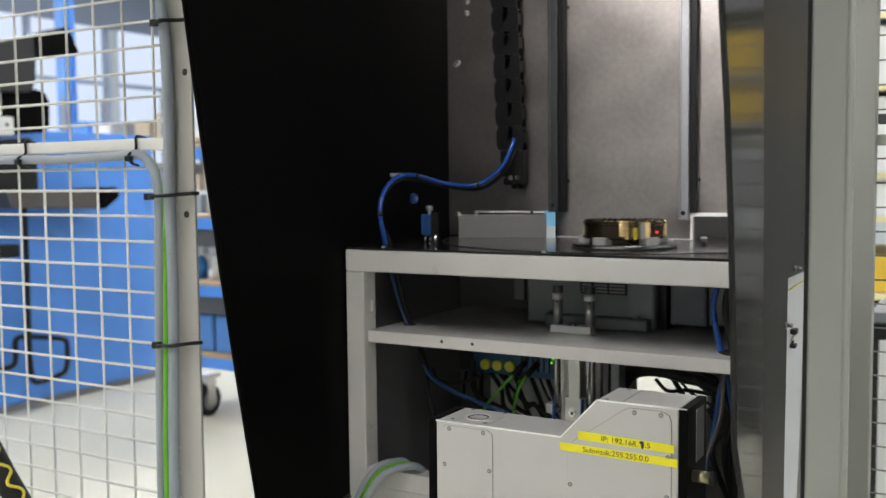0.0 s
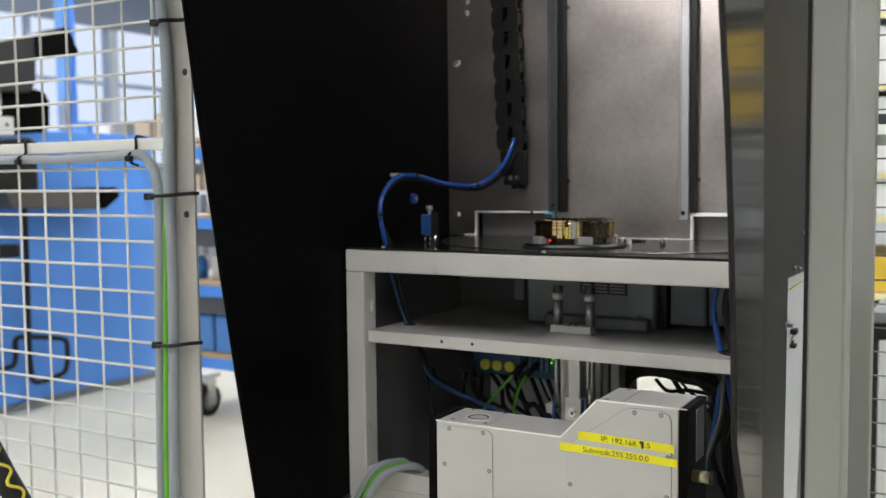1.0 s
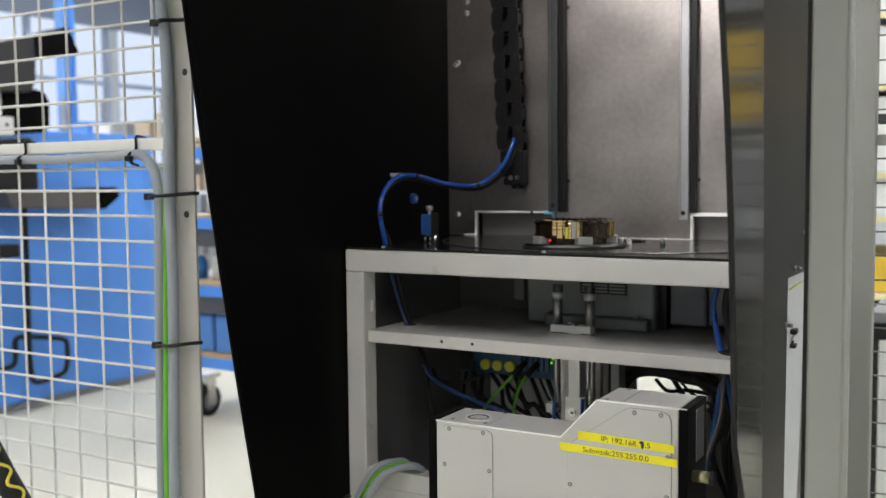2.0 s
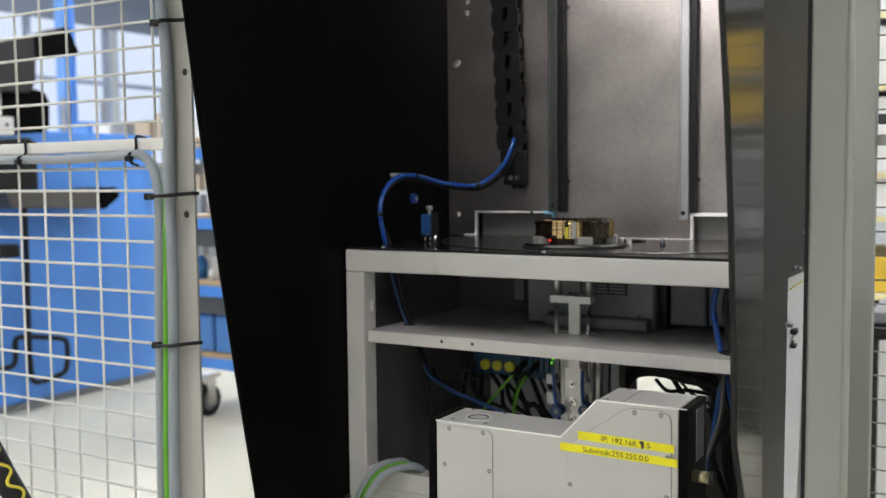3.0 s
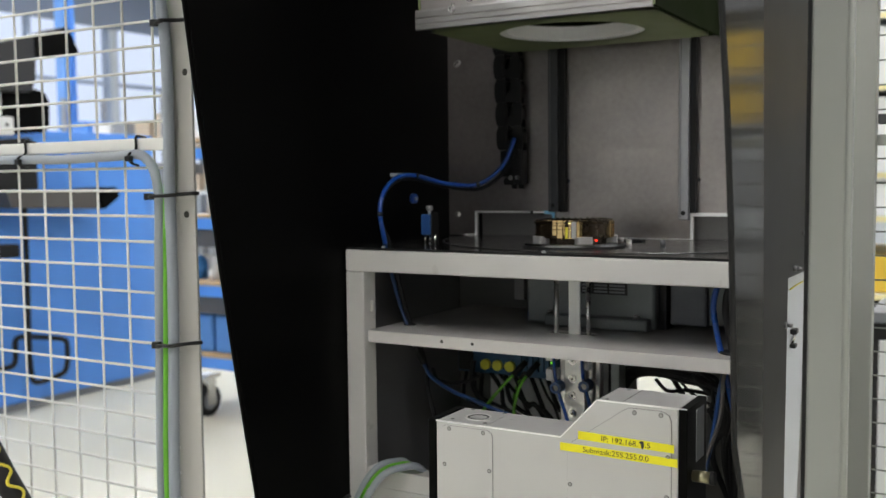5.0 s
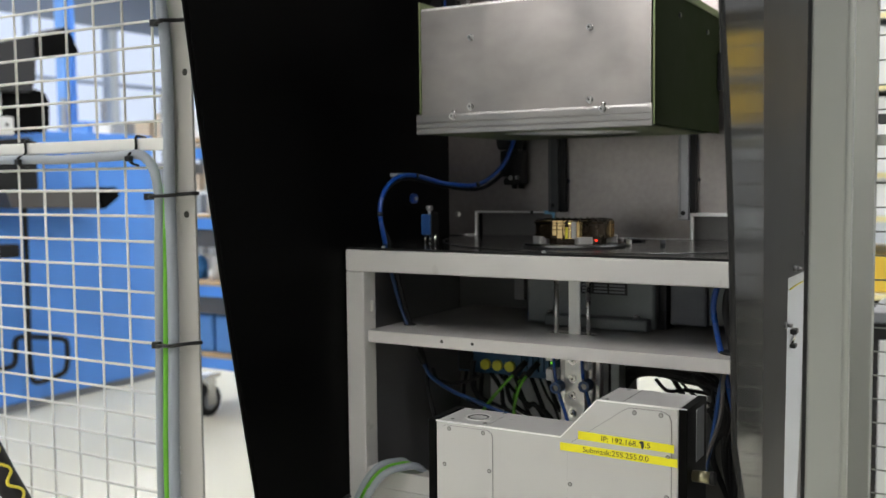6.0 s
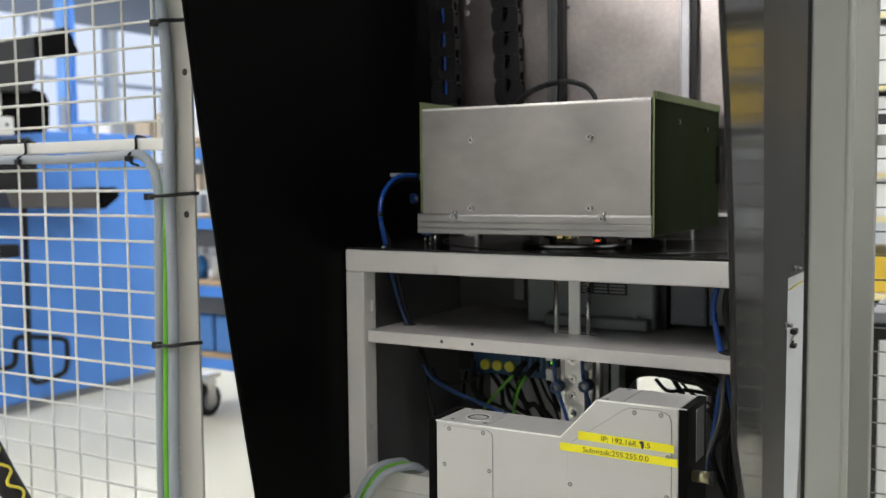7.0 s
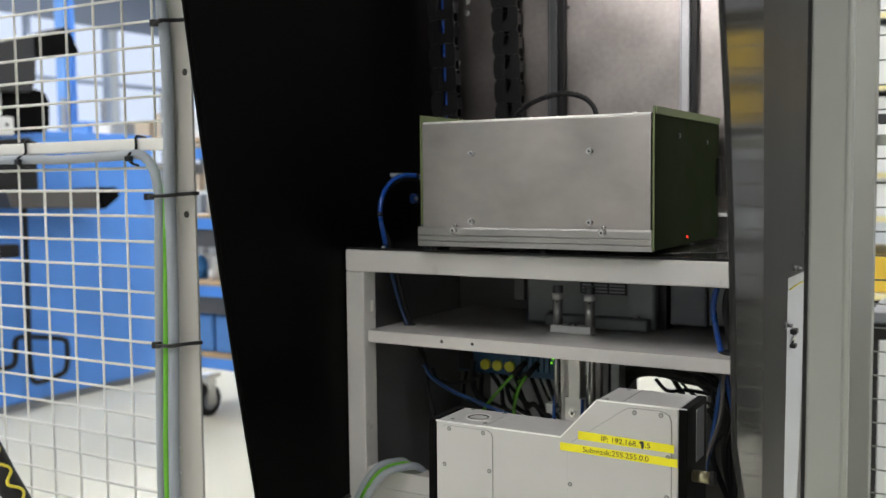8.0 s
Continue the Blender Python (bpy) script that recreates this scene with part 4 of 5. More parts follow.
    for i in range(12):
        x, z = 0.115 + 0.018 * i, 0.80 - 0.004 * (i % 3)
        pts = [(x, 0.26, 0.81), (x + 0.02 + rnd.uniform(-0.02, 0.03), 0.23, 0.775 + rnd.uniform(-0.02, 0.015)), (x + 0.06 + rnd.uniform(-0.03, 0.06), 0.24, 0.74 + rnd.uniform(-0.015, 0.03)), (x + 0.05 + rnd.uniform(0, 0.12), 0.26, 0.69)]
        solo("control_cable", tube(B(), pts, rnd.choice((0.0028, 0.0036, 0.0045)), 8), BLACK_RUBBER, "black control cable drooping under the shelf", "cable")
    # bundle sagging along the shelf's underside, then dropping beside the leg
    for i in range(14):
        k = rnd.uniform(-0.012, 0.014)
        pts = [(0.455 + rnd.uniform(-0.01, 0.01), 0.23, 0.80 + rnd.uniform(-0.02, 0.05)), (0.485 + rnd.uniform(-0.01, 0.01), 0.22, 0.842 + k), (0.53, 0.21, 0.854 + k * 0.9), (0.60 + rnd.uniform(-0.02, 0.02), 0.18, 0.854 + k), (0.645 + rnd.uniform(-0.015, 0.015), 0.14, 0.852 + k), (0.668 + rnd.uniform(-0.015, 0.02), 0.12, 0.82 + rnd.uniform(-0.02, 0.02)), (0.67 + rnd.uniform(-0.02, 0.03), 0.13, 0.74), (0.68, 0.16, 0.64)]
        solo("control_cable", tube(B(), pts, rnd.choice((0.003, 0.004, 0.0052)), 8), BLACK_RUBBER, "black control cable bundled under the shelf", "cable")
    for i in range(4):
        x = 0.475 + rnd.uniform(0, 0.03)
        pts = [(x, 0.36, 0.80 + rnd.uniform(-0.02, 0.05)), (x + 0.03, 0.34, 0.815 + rnd.uniform(-0.03, 0.02)), (x + 0.08, 0.32, 0.770 + rnd.uniform(-0.015, 0.03)), (x + 0.17, 0.27, 0.80 + rnd.uniform(-0.03, 0.03)), (0.68, 0.20, 0.82 + rnd.uniform(-0.05, 0.03)), (0.70, 0.15, 0.70)]
        solo("control_cable", tube(B(), pts, rnd.choice((0.003, 0.004, 0.005)), 8), BLACK_RUBBER, "black control cable bundled under the shelf", "cable")
    for pts, m, r in (([(0.69, 0.06, 0.895), (0.685, 0.05, 0.862), (0.675, 0.05, 0.790), (0.664, 0.05, 0.735), (0.65, 0.05, 0.64)], NAVY_HOSE, 0.0038), ([(0.698, 0.05, 0.90), (0.692, 0.045, 0.884), (0.687, 0.045, 0.82), (0.665, 0.045, 0.753), (0.63, 0.05, 0.67)], TRAY_GREY, 0.0032)):
        solo("air_hose" if m is NAVY_HOSE else "signal_cable", tube(B(), pts, r, 10), m, "dark blue air hose hanging under the shelf" if m is NAVY_HOSE else "grey cable hanging under the shelf", "hose" if m is NAVY_HOSE else "cable")


def scanner():
    D0, D1 = -0.30, -0.215
    d = thing("laser_scanner", (0.55, -0.26, 0.30), "light grey metal scanner with yellow address labels", "scanner")
    body = [(0.372, 0.45), (0.722, 0.45), (0.722, 0.9135), (0.6148, 0.9135), (0.564, 0.8585), (0.372, 0.8585)]
    bd = part("body", prism(B(), body, "y", D0, D1, 0.002), DEVICE, d)
    part("end_cap", box(B(), 0.359, 0.3715, D0 - 0.001, D1 + 0.002, 0.448, 0.8595, 0.0015), BLACK_PANEL, d, "black end cap")
    cap = part("end_cap", box(B(), 0.7225, 0.7335, D0 - 0.001, D1 + 0.004, 0.448, 0.9132, 0.001), BLACK_PANEL, d, "black end cap with connector")
    part("type_label", box(B(), 0.7336, 0.7343, -0.262, -0.226, 0.838, 0.905), GREY_PLASTIC, cap, "grey type label")
    con = part("connector", cyl(B(), (0.7336, -0.275, 0.824), (0.756, -0.275, 0.824), 0.0074, 20), BRASS, cap, "round metal connector")
    part("connector_ring", cyl(B(), (0.7562, -0.275, 0.824), (0.7615, -0.275, 0.824), 0.0086, 20, smooth=False), BLACK_PLASTIC, con)
    part("pedestal", box(B(), 0.42, 0.68, -0.29, -0.225, 0.0, 0.45, 0.004), CASTING, d)

    def plate(poly, name="cover_plate"):
        p = part(name, prism(B(), poly, "y", D0 - 0.0022, D0 - 0.0001, 0.0004), DEVICE, d, "screwed cover plate")
        cx, cz = sum(q[0] for q in poly) / len(poly), sum(q[1] for q in poly) / len(poly)
        big = [(cx + (x - cx) * 1.008, cz + (z - cz) * 1.004) for x, z in poly]
        part("gap", prism(B(), big, "y", D0 - 0.0006, D0 - 0.00005), SEAM, p)
        return p
    a = plate([(0.3805, 0.50), (0.4625, 0.50), (0.4625, 0.845), (0.460, 0.851), (0.454, 0.8533), (0.389, 0.8533), (0.383, 0.851), (0.3805, 0.845)])
    b = plate([(0.574, 0.50), (0.7135, 0.50), (0.7135, 0.896), (0.710, 0.904), (0.701, 0.908), (0.658, 0.9078), (0.652, 0.9045), (0.580, 0.8535), (0.574, 0.842)])
    for p, q in ((a, (0.3947, 0.8495)), (a, (0.4488, 0.8497)), (a, (0.3866, 0.7974)), (a, (0.4581, 0.7972)), (b, (0.6662, 0.9030)), (b, (0.7006, 0.9033)), (b, (0.5783, 0.7971)), (b, (0.7095, 0.851)), (b, (0.7084, 0.7996))):
        s = part("cover_screw", cyl(B(), (q[0], D0 - 0.0022, q[1]), (q[0], D0 - 0.0027, q[1]), 0.0031, 16), DARK_SHEET, p, "dark recessed screw")
        part("screw_core", cyl(B(), (q[0], D0 - 0.0027, q[1]), (q[0], D0 - 0.0031, q[1]), 0.0018, 6), GROUND, s)
    # fixed window in the top, and its panel
    tp = part("top_panel", box(B(), 0.378, 0.45, D0 + 0.006, D1 - 0.004, 0.8587, 0.8595, 0.0003), DEVICE, d)
    part("bezel", lathe(B(), [(0.0150, 0.0), (0.0190, 0.0), (0.0188, 0.0011), (0.0160, 0.0011)], (0.4208, -0.2625, 0.8595), 36), BRIGHT_ALU, tp, "round window bezel")
    part("lens", cyl(B(), (0.4208, -0.2625, 0.8595), (0.4208, -0.2625, 0.8597), 0.0140, 36), DEVICE, tp, "grey glass scan window")
    # black ring paints the shade inside the recessed window
    part("recess_shade", lathe(B(), [(0.0128, 0.0), (0.0160, 0.0), (0.0160, 0.0008), (0.0128, 0.0008)], (0.4208, -0.2625, 0.8595), 36), BLACK_PLASTIC, tp)
    for x, y in ((0.392, -0.287), (0.444, -0.287), (0.444, -0.225), (0.392, -0.225)):
        part("panel_screw", cyl(B(), (x, y, 0.8595), (x, y, 0.8602), 0.003, 12), SEAM, tp)
    wp = part("warning_mark", prism(B(), [(0.463, -0.249), (0.475, -0.249), (0.469, -0.240)], "z", 0.8586, 0.8589), DEVICE, d, "pale triangular mark")
    part("seam", box(B(), 0.6480, 0.6488, D0 + 0.001, D1 - 0.001, 0.9134, 0.9138), SEAM, d)
    for x, y in ((0.625, -0.29), (0.632, -0.225)):
        part("top_screw", cyl(B(), (x, y, 0.9135), (x, y, 0.9141), 0.0025, 12), SEAM, d)
    # bright tube paints the bevel highlight along the upper front edge
    for e in ([(0.372, D0 + 0.0006, 0.8581), (0.5635, D0 + 0.0006, 0.8581), (0.6146, D0 + 0.0006, 0.9131), (0.7325, D0 + 0.0006, 0.9131)],):
        part("edge_highlight", tube(B(), e, 0.0013, 8, 1, False), EDGE_HIGHLIGHT, d, "bright line, painted highlight along the housing edge")
    # two yellow label strips
    y = D0 - 0.0030
    l1 = part("label_strip", prism(B(), [(0.5899, 0.8593), (0.7176, 0.8571), (0.7176, 0.8676), (0.5899, 0.8703)], "y", y, D0 - 0.0023), LABEL_YELLOW, d, "yellow adhesive label strip")
    l2 = part("label_strip", prism(B(), [(0.5643, 0.8416), (0.7220, 0.8398), (0.7220, 0.8503), (0.5643, 0.8520)], "y", y, D0 - 0.0023), LABEL_YELLOW, d, "yellow adhesive label strip")
    words("IP: 192.168.", 0.0094, (0.6212, y - 0.0001, 0.8608), l1, 1.0, 1.13)
    words(".5", 0.0094, (0.6800, y - 0.0001, 0.8598), l1, 1.0, 1.13)
    blot = [(0.6722, 0.8652), (0.6748, 0.8676), (0.6775, 0.8680), (0.6792, 0.8645), (0.6785, 0.8590), (0.6768, 0.8572), (0.6756, 0.8590), (0.6752, 0.8635)]
    part("pen_mark", prism(B(), blot, "y", y - 0.0004, y - 0.0001), INK, l1, "black pen correction")
    words("Submask:255.255.0.0", 0.0094, (0.5962, y - 0.0001, 0.8434), l2, 0.6, 1.13)


def loop_cables():
    for i, (m, r, dy, dz) in enumerate(((GREY_CABLE, 0.0062, 0.0, -0.004), (GREEN_CABLE, 0.0048, -0.012, -0.006), (GREY_CABLE, 0.0066, -0.026, -0.006))):
        dx = 0.016 * i
        pts = [(-0.01 + dx, -0.03 + dy, 0.50), (0.036 + dx, -0.03 + dy, 0.605), (0.058 + dx, -0.028 + dy, 0.650 + dz), (0.078 + dx, -0.02 + dy, 0.676 + dz), (0.098 + dx, -0.004 + dy * 0.6, 0.685 + dz), (0.114 + dx, 0.03 + dy * 0.3, 0.674 + dz), (0.122 + dx, 0.065, 0.60)]
        solo("supply_cable", tube(B(), pts, r, 12), m, "green earth cable looped over the lower rail" if m is GREEN_CABLE else "thick grey supply cable looped over the lower rail", "cable")
    solo("cable_tie", tube(B(), [(0.018, -0.025, 0.610), (0.022, -0.046, 0.610), (0.045, -0.062, 0.602), (0.075, -0.072, 0.598), (0.090, -0.055, 0.596)], 0.004, 8), BLACK_PLASTIC, "black cable tie round the supply cables", "cable tie")


# ---- guarding fence ----
def wire(parent, a, b, r=0.0026, m=None):
    return part("wire", cyl(B(), a, b, r, 8), m or FENCE_WHITE, parent)


def fence_left():
    Y = -0.20
    f = thing("mesh_fence", (-0.6, Y, 0), "white welded mesh guard fence with square tube post", "fence")
    post = part("post", box(B(), -0.246, -0.183, Y, Y + 0.006, 0.0, 2.2, 0.0015), POST_WHITE, f, "white flat fence post with holes")
    for x, z in ((-0.1975, 1.396), (-0.2035, 1.1435)):
        part("post_hole", cyl(B(), (x, Y - 0.0004, z), (x, Y + 0.0005, z), 0.0063, 16), INK, post)
    part("rail", box(B(), -1.75, -0.2365, Y - 0.005, Y + 0.015, 1.260, 1.2825, 0.002), FENCE_WHITE, f)
    part("rail", box(B(), -1.75, -0.2365, Y - 0.005, Y + 0.015, 2.17, 2.19, 0.002), FENCE_WHITE, f)
    part("rail", box(B(), -1.75, -0.2365, Y - 0.005, Y + 0.015, 0.10, 0.123, 0.002), FENCE_WHITE, f)
    part("post", box(B(), -1.80, -1.7505, Y, Y + 0.05, 0.0, 2.2, 0.003), FENCE_WHITE, f)
    wire(f, (-1.75, Y, 1.228), (-0.236, Y, 1.228))
    z = 1.1865
    while z > 0.13:
        wire(f, (-1.75, Y, z), (-0.236, Y, z))
        z -= 0.0474
    z = 1.3125
    while z < 2.17:
        wire(f, (-1.75, Y, z), (-0.236, Y, z))
        z += 0.0452
    for i in range(19):
        x = -0.2795 - 0.0776 * i
        wire(f, (x - 0.008, Y + 0.0042, 0.123), (x - 0.005, Y + 0.0042, 1.262), 0.0024)
        wire(f, (x, Y + 0.0042, 1.285), (x, Y + 0.0042, 2.17), 0.0024)
    # cables tied to the post
    c = [(-0.236, Y - 0.018, 2.2), (-0.2335, Y - 0.018, 1.58), (-0.2245, Y - 0.018, 1.45), (-0.2225, Y - 0.018, 1.33), (-0.2255, Y - 0.018, 1.195), (-0.2245, Y - 0.018, 1.07), (-0.2265, Y - 0.018, 0.92), (-0.236, Y - 0.018, 0.645), (-0.238, Y - 0.018, 0.05)]
    solo("supply_cable", tube(B(), c, 0.0104, 14), GREY_CABLE, "thick grey supply cable tied along the fence post", "cable")
    c = [(-0.236, Y - 0.008, 2.2), (-0.236, Y - 0.010, 1.45), (-0.2365, Y - 0.010, 1.25), (-0.2365, Y - 0.016, 1.19), (-0.2325, Y - 0.024, 1.10), (-0.238, Y - 0.026, 0.917), (-0.244, Y - 0.026, 0.78), (-0.250, Y - 0.024, 0.64), (-0.254, Y - 0.020, 0.05)]
    solo("earth_cable", tube(B(), c, 0.0050, 12), GREEN_CABLE, "bright green earth cable tied along the fence post", "cable")
    c = [(-1.7, Y - 0.016, 1.253), (-0.7056, Y - 0.014, 1.2505), (-0.5321, Y - 0.014, 1.2475), (-0.373, Y - 0.014, 1.2505), (-0.312, Y - 0.014, 1.2530), (-0.288, Y - 0.014, 1.2460), (-0.2685, Y - 0.014, 1.226), (-0.2585, Y - 0.014, 1.190), (-0.2565, Y - 0.014, 1.15), (-0.2605, Y - 0.014, 1.0713), (-0.268, Y - 0.012, 0.90), (-0.275, Y - 0.012, 0.6385), (-0.278, Y - 0.012, 0.05)]
    solo("supply_cable", tube(B(), c, 0.0090, 14), GREY_CABLE, "grey supply cable bending from fence rail to post", "cable")
    for z, x0, x1 in ((1.4825, -0.234, -0.188), (1.177, -0.262, -0.184), (0.908, -0.255, -0.186)):
        y = Y - 0.038
        pts = [(x0, Y - 0.002, z - 0.002), (x0 + 0.002, y + 0.006, z - 0.002), (x0 + 0.02, y + 0.002, z), (-0.217, y + 0.002, z + 0.001), (x1 - 0.012, Y - 0.012, z + 0.003), (x1, Y - 0.004, z + 0.004), (x1 + 0.005, Y + 0.006, z + 0.004)]
        t = thing("cable_tie", (x0, y, z), "black cable tie round fence post and cables", "cable tie", "cable ties")
        part("strap", tube(B(), pts, 0.0036, 8), BLACK_PLASTIC, t)
        part("tie_head", box(B(), x0 - 0.010, x0 + 0.004, y + 0.002, y + 0.014, z - 0.007, z + 0.005, 0.001), BLACK_PLASTIC, t)
    for x in (-0.318, -0.632):
        t = thing("cable_tie", (x, Y - 0.03, 1.24), "black cable tie round the fence rail", "cable tie", "cable ties")
        part("strap", tube(B(), [(x, Y + 0.016, 1.284), (x, Y - 0.007, 1.2855), (x, Y - 0.009, 1.262), (x + 0.002, Y - 0.028, 1.252), (x + 0.006, Y - 0.026, 1.238), (x + 0.01, Y - 0.012, 1.232)], 0.0026, 8, 5), BLACK_PLASTIC, t)
        part("tie_head", box(B(), x - 0.003, x + 0.01, Y - 0.034, Y - 0.024, 1.24, 1.25, 0.001), BLACK_PLASTIC, t)


def fence_right():
    f = thing("mesh_fence", (0.9, 0.1, 0), "grey guard fence with wide post and wire mesh", "fence")
    p = part("post", box(B(), 0.881, 0.9205, -0.36, -0.32, 0.0, 2.3, 0.003), POST_GREY, f, "wide grey fence post")
    part("corner_bead", cyl(B(), (0.9205, -0.359, 0), (0.9205, -0.359, 2.3), 0.0038, 14), POST_GREY, p)
    # black strip, added to stand in for the dark gap beside the post
    part("gap_strip", box(B(), 0.8765, 0.8807, -0.357, -0.33, 0.0, 2.3), BLACK_RUBBER, p, "black strip for the dark gap along the post")
    part("frame_upright", box(B(), 0.836, 0.8805, 0.265, 0.30, 0.0, 2.2, 0.002), POST_GREY, f)
    z = 1.258
    for k in range(-26, 22):
        zz = 1.187 + 0.0405 * k
        if abs(zz - z) > 0.02 and 0.1 < zz < 2.1:
            wire(f, (0.880, 0.29, zz), (1.9, 0.29, zz), 0.0014, POST_GREY)
    for i in range(13):
        wire(f, (0.955 + 0.075 * i, 0.2936, 0.1), (0.955 + 0.075 * i, 0.2936, 2.1), 0.0014, POST_GREY)
    part("rail", box(B(), 0.881, 1.9, 0.28, 0.30, z - 0.009, z + 0.009, 0.002), POST_GREY, f)
    part("frame_upright", box(B(), 1.9005, 1.94, 0.27, 0.31, 0.0, 2.2, 0.002), POST_GREY, f)
    b = part("latch", box(B(), 0.884, 0.905, 0.262, 0.28, 1.283, 1.30, 0.002), DARK_STEEL, f, "small dark latch")
    # black clips between panel and post
    for z in (1.292, 1.165):
        part("spacer", box(B(), 0.8145, 0.824, 0.10, 0.12, z - 0.01, z + 0.01, 0.002), BLACK_PLASTIC, f, "black plastic spacer")
    w = [(0.8045, -0.037, 1.039), (0.805, 0.04, 1.041), (0.806, 0.11, 1.040)]
    solo("sensor_wire", tube(B(), w, 0.0010, 8), YELLOW, "thin yellow wire beside the white table side", "cable")
    c = thing("cable_clip", (0.804, -0.05, 0.985), "black cable clip screwed to the table side", "clip")
    part("clip", box(B(), 0.8025, 0.812, -0.022, -0.004, 0.972, 0.980, 0.002), BLACK_PLASTIC, c)
    part("clip", box(B(), 0.8025, 0.811, -0.024, -0.008, 0.952, 0.9585, 0.002), BLACK_PLASTIC, c)
    part("stud", cyl(B(), (0.8025, -0.014, 0.955), (0.8095, -0.014, 0.977), 0.0028, 12), CHROME, c)


def striped_hose():
    pts = [(-0.735, -0.34, 0.87), (-0.655, -0.33, 0.745), (-0.593, -0.32, 0.65), (-0.523, -0.31, 0.54), (-0.44, -0.3, 0.3), (-0.40, -0.3, 0.03)]
    h = thing("striped_hose", pts[-1], "black hose with a wavy yellow stripe before the fence", "hose")
    part("hose", tube(B(), pts, 0.0225, 18), BLACK_RUBBER, h)
    path = spline(pts, 20)
    eye = Vector((1.06, -1.46, 1.2))
    wav = []
    for i, q in enumerate(path):
        d = (path[min(i + 1, len(path) - 1)] - path[max(i - 1, 0)]).normalized()
        n = eye - q
        n = (n - d * n.dot(d)).normalized()
        phi = -0.35 + 0.42 * math.sin(i * 0.72)
        wav.append(q + (n * math.cos(phi) + d.cross(n) * math.sin(phi)) * 0.0215)
    part("stripe", tube(B(), wav, 0.0032, 8, 2), YELLOW, h, "wavy yellow stripe")


# ---- hall furniture ----
def blue_cabinet():
    c = thing("tool_cabinet", (-3.7, 1.6, 0), "large blue painted machine cabinet with black handle", "cabinet")
    part("cabinet_body", prism(B(), [(-4.4, 0.2), (-3.42, 0.2)] + [(-3.84 + 0.42 * math.cos(radians(q)), 2.56 + 0.42 * math.sin(radians(q))) for q in range(0, 91, 5)] + [(-4.4, 2.98)], "z", 0.04, 1.49, 0.006), BLUE_PAINT, c)
    part("plinth", box(B(), -4.38, -3.44, 0.22, 2.74, 0.0, 0.039), GREY_PLASTIC, c)
    part("door_leaf", box(B(), -3.4185, -3.412, 0.9, 2.52, 0.05, 1.47, 0.008), BLUE_PAINT, c)
    pts = [(-3.30, 1.742, 1.28), (-3.30, 1.744, 0.84), (-3.31, 1.745, 0.40), (-3.33, 1.765, 0.22), (-3.33, 1.795, 0.155), (-3.33, 1.937, 0.168), (-3.33, 1.985, 0.2), (-3.33, 1.995, 0.32), (-3.33, 1.96, 0.362), (-3.33, 1.77, 0.402), (-3.33, 1.70, 0.408), (-3.33, 1.677, 0.385), (-3.33, 1.674, 0.29), (-3.33, 1.63, 0.262), (-3.34, 1.5, 0.27), (-3.39, 1.4, 0.27)]
    part("bent_rod", tube(B(), pts, 0.014, 10, 4), BLACK_PLASTIC, c, "black bent rod handle")
    # control stand in front of the cabinet
    s = thing("control_stand", (-3.2, 1.79, 0), "black control panel stand with keyboard tray", "control panel")
    part("pole", box(B(), -3.411, -3.38, 1.30, 1.34, 0.02, 2.0, 0.004), BLACK_PLASTIC, s)
    part("foot", box(B(), -3.40, -3.26, 1.24, 1.40, 0.0, 0.0195, 0.004), BLACK_PLASTIC, s)
    part("keyboard_tray", prism(B(), [(1.553, 1.171), (2.112, 1.172), (2.13, 1.066), (1.588, 1.083)], "x", -3.40, -3.18, 0.006), TRAY_GREY, s, "dark grey sheet tray")
    part("tray_end", prism(B(), [(2.113, 1.174), (2.228, 1.182), (2.258, 1.138), (2.225, 1.107), (2.157, 1.063), (2.131, 1.064)], "x", -3.41, -3.17, 0.006), BLACK_PANEL, s)
    part("upper_arm", prism(B(), [(1.2, 1.79), (1.456, 1.864), (1.713, 1.943), (1.721, 1.838), (1.716, 1.726), (1.692, 1.66), (1.2, 1.64)], "x", -3.30, -3.13, 0.006), ARM_GREY, s, "dark grey arm housing")
    part("arm_head", prism(B(), [(1.713, 1.943), (1.789, 1.964), (1.882, 2.001), (1.914, 2.011), (1.975, 1.888), (1.967, 1.873), (1.72, 1.83)], "x", -3.27, -3.12, 0.006), BLACK_PANEL, s, "black arm head")
    part("screen_back", prism(B(), [(1.45, 1.655), (1.689, 1.681), (1.78, 1.685), (1.827, 1.668), (1.849, 1.627), (1.846, 1.496), (1.81, 1.466), (1.45, 1.44)], "x", -3.30, -3.205, 0.008), BLACK_PANEL, s)
    part("lower_box", prism(B(), [(1.3, 1.17), (1.3, 1.40), (1.69, 1.436), (1.727, 1.40), (1.727, 1.175)], "x", -3.26, -3.16, 0.006), BLACK_RUBBER, s)
    lp = part("label_plate", box(B(), -3.2045, -3.19, 1.48, 1.624, 1.443, 1.536, 0.004), PAPER, s, "white plate with a round hole")
    part("plate_hole", cyl(B(), (-3.1902, 1.585, 1.495), (-3.1885, 1.585, 1.495), 0.010, 14), INK, lp)
    part("label_plate", box(B(), -3.2045, -3.195, 1.48, 1.563, 1.54, 1.665, 0.004), PAPER, s, "white plate")
    part("side_box", box(B(), -3.25, -3.15, 1.40, 1.60, 0.84, 0.905, 0.006), BLACK_RUBBER, s)


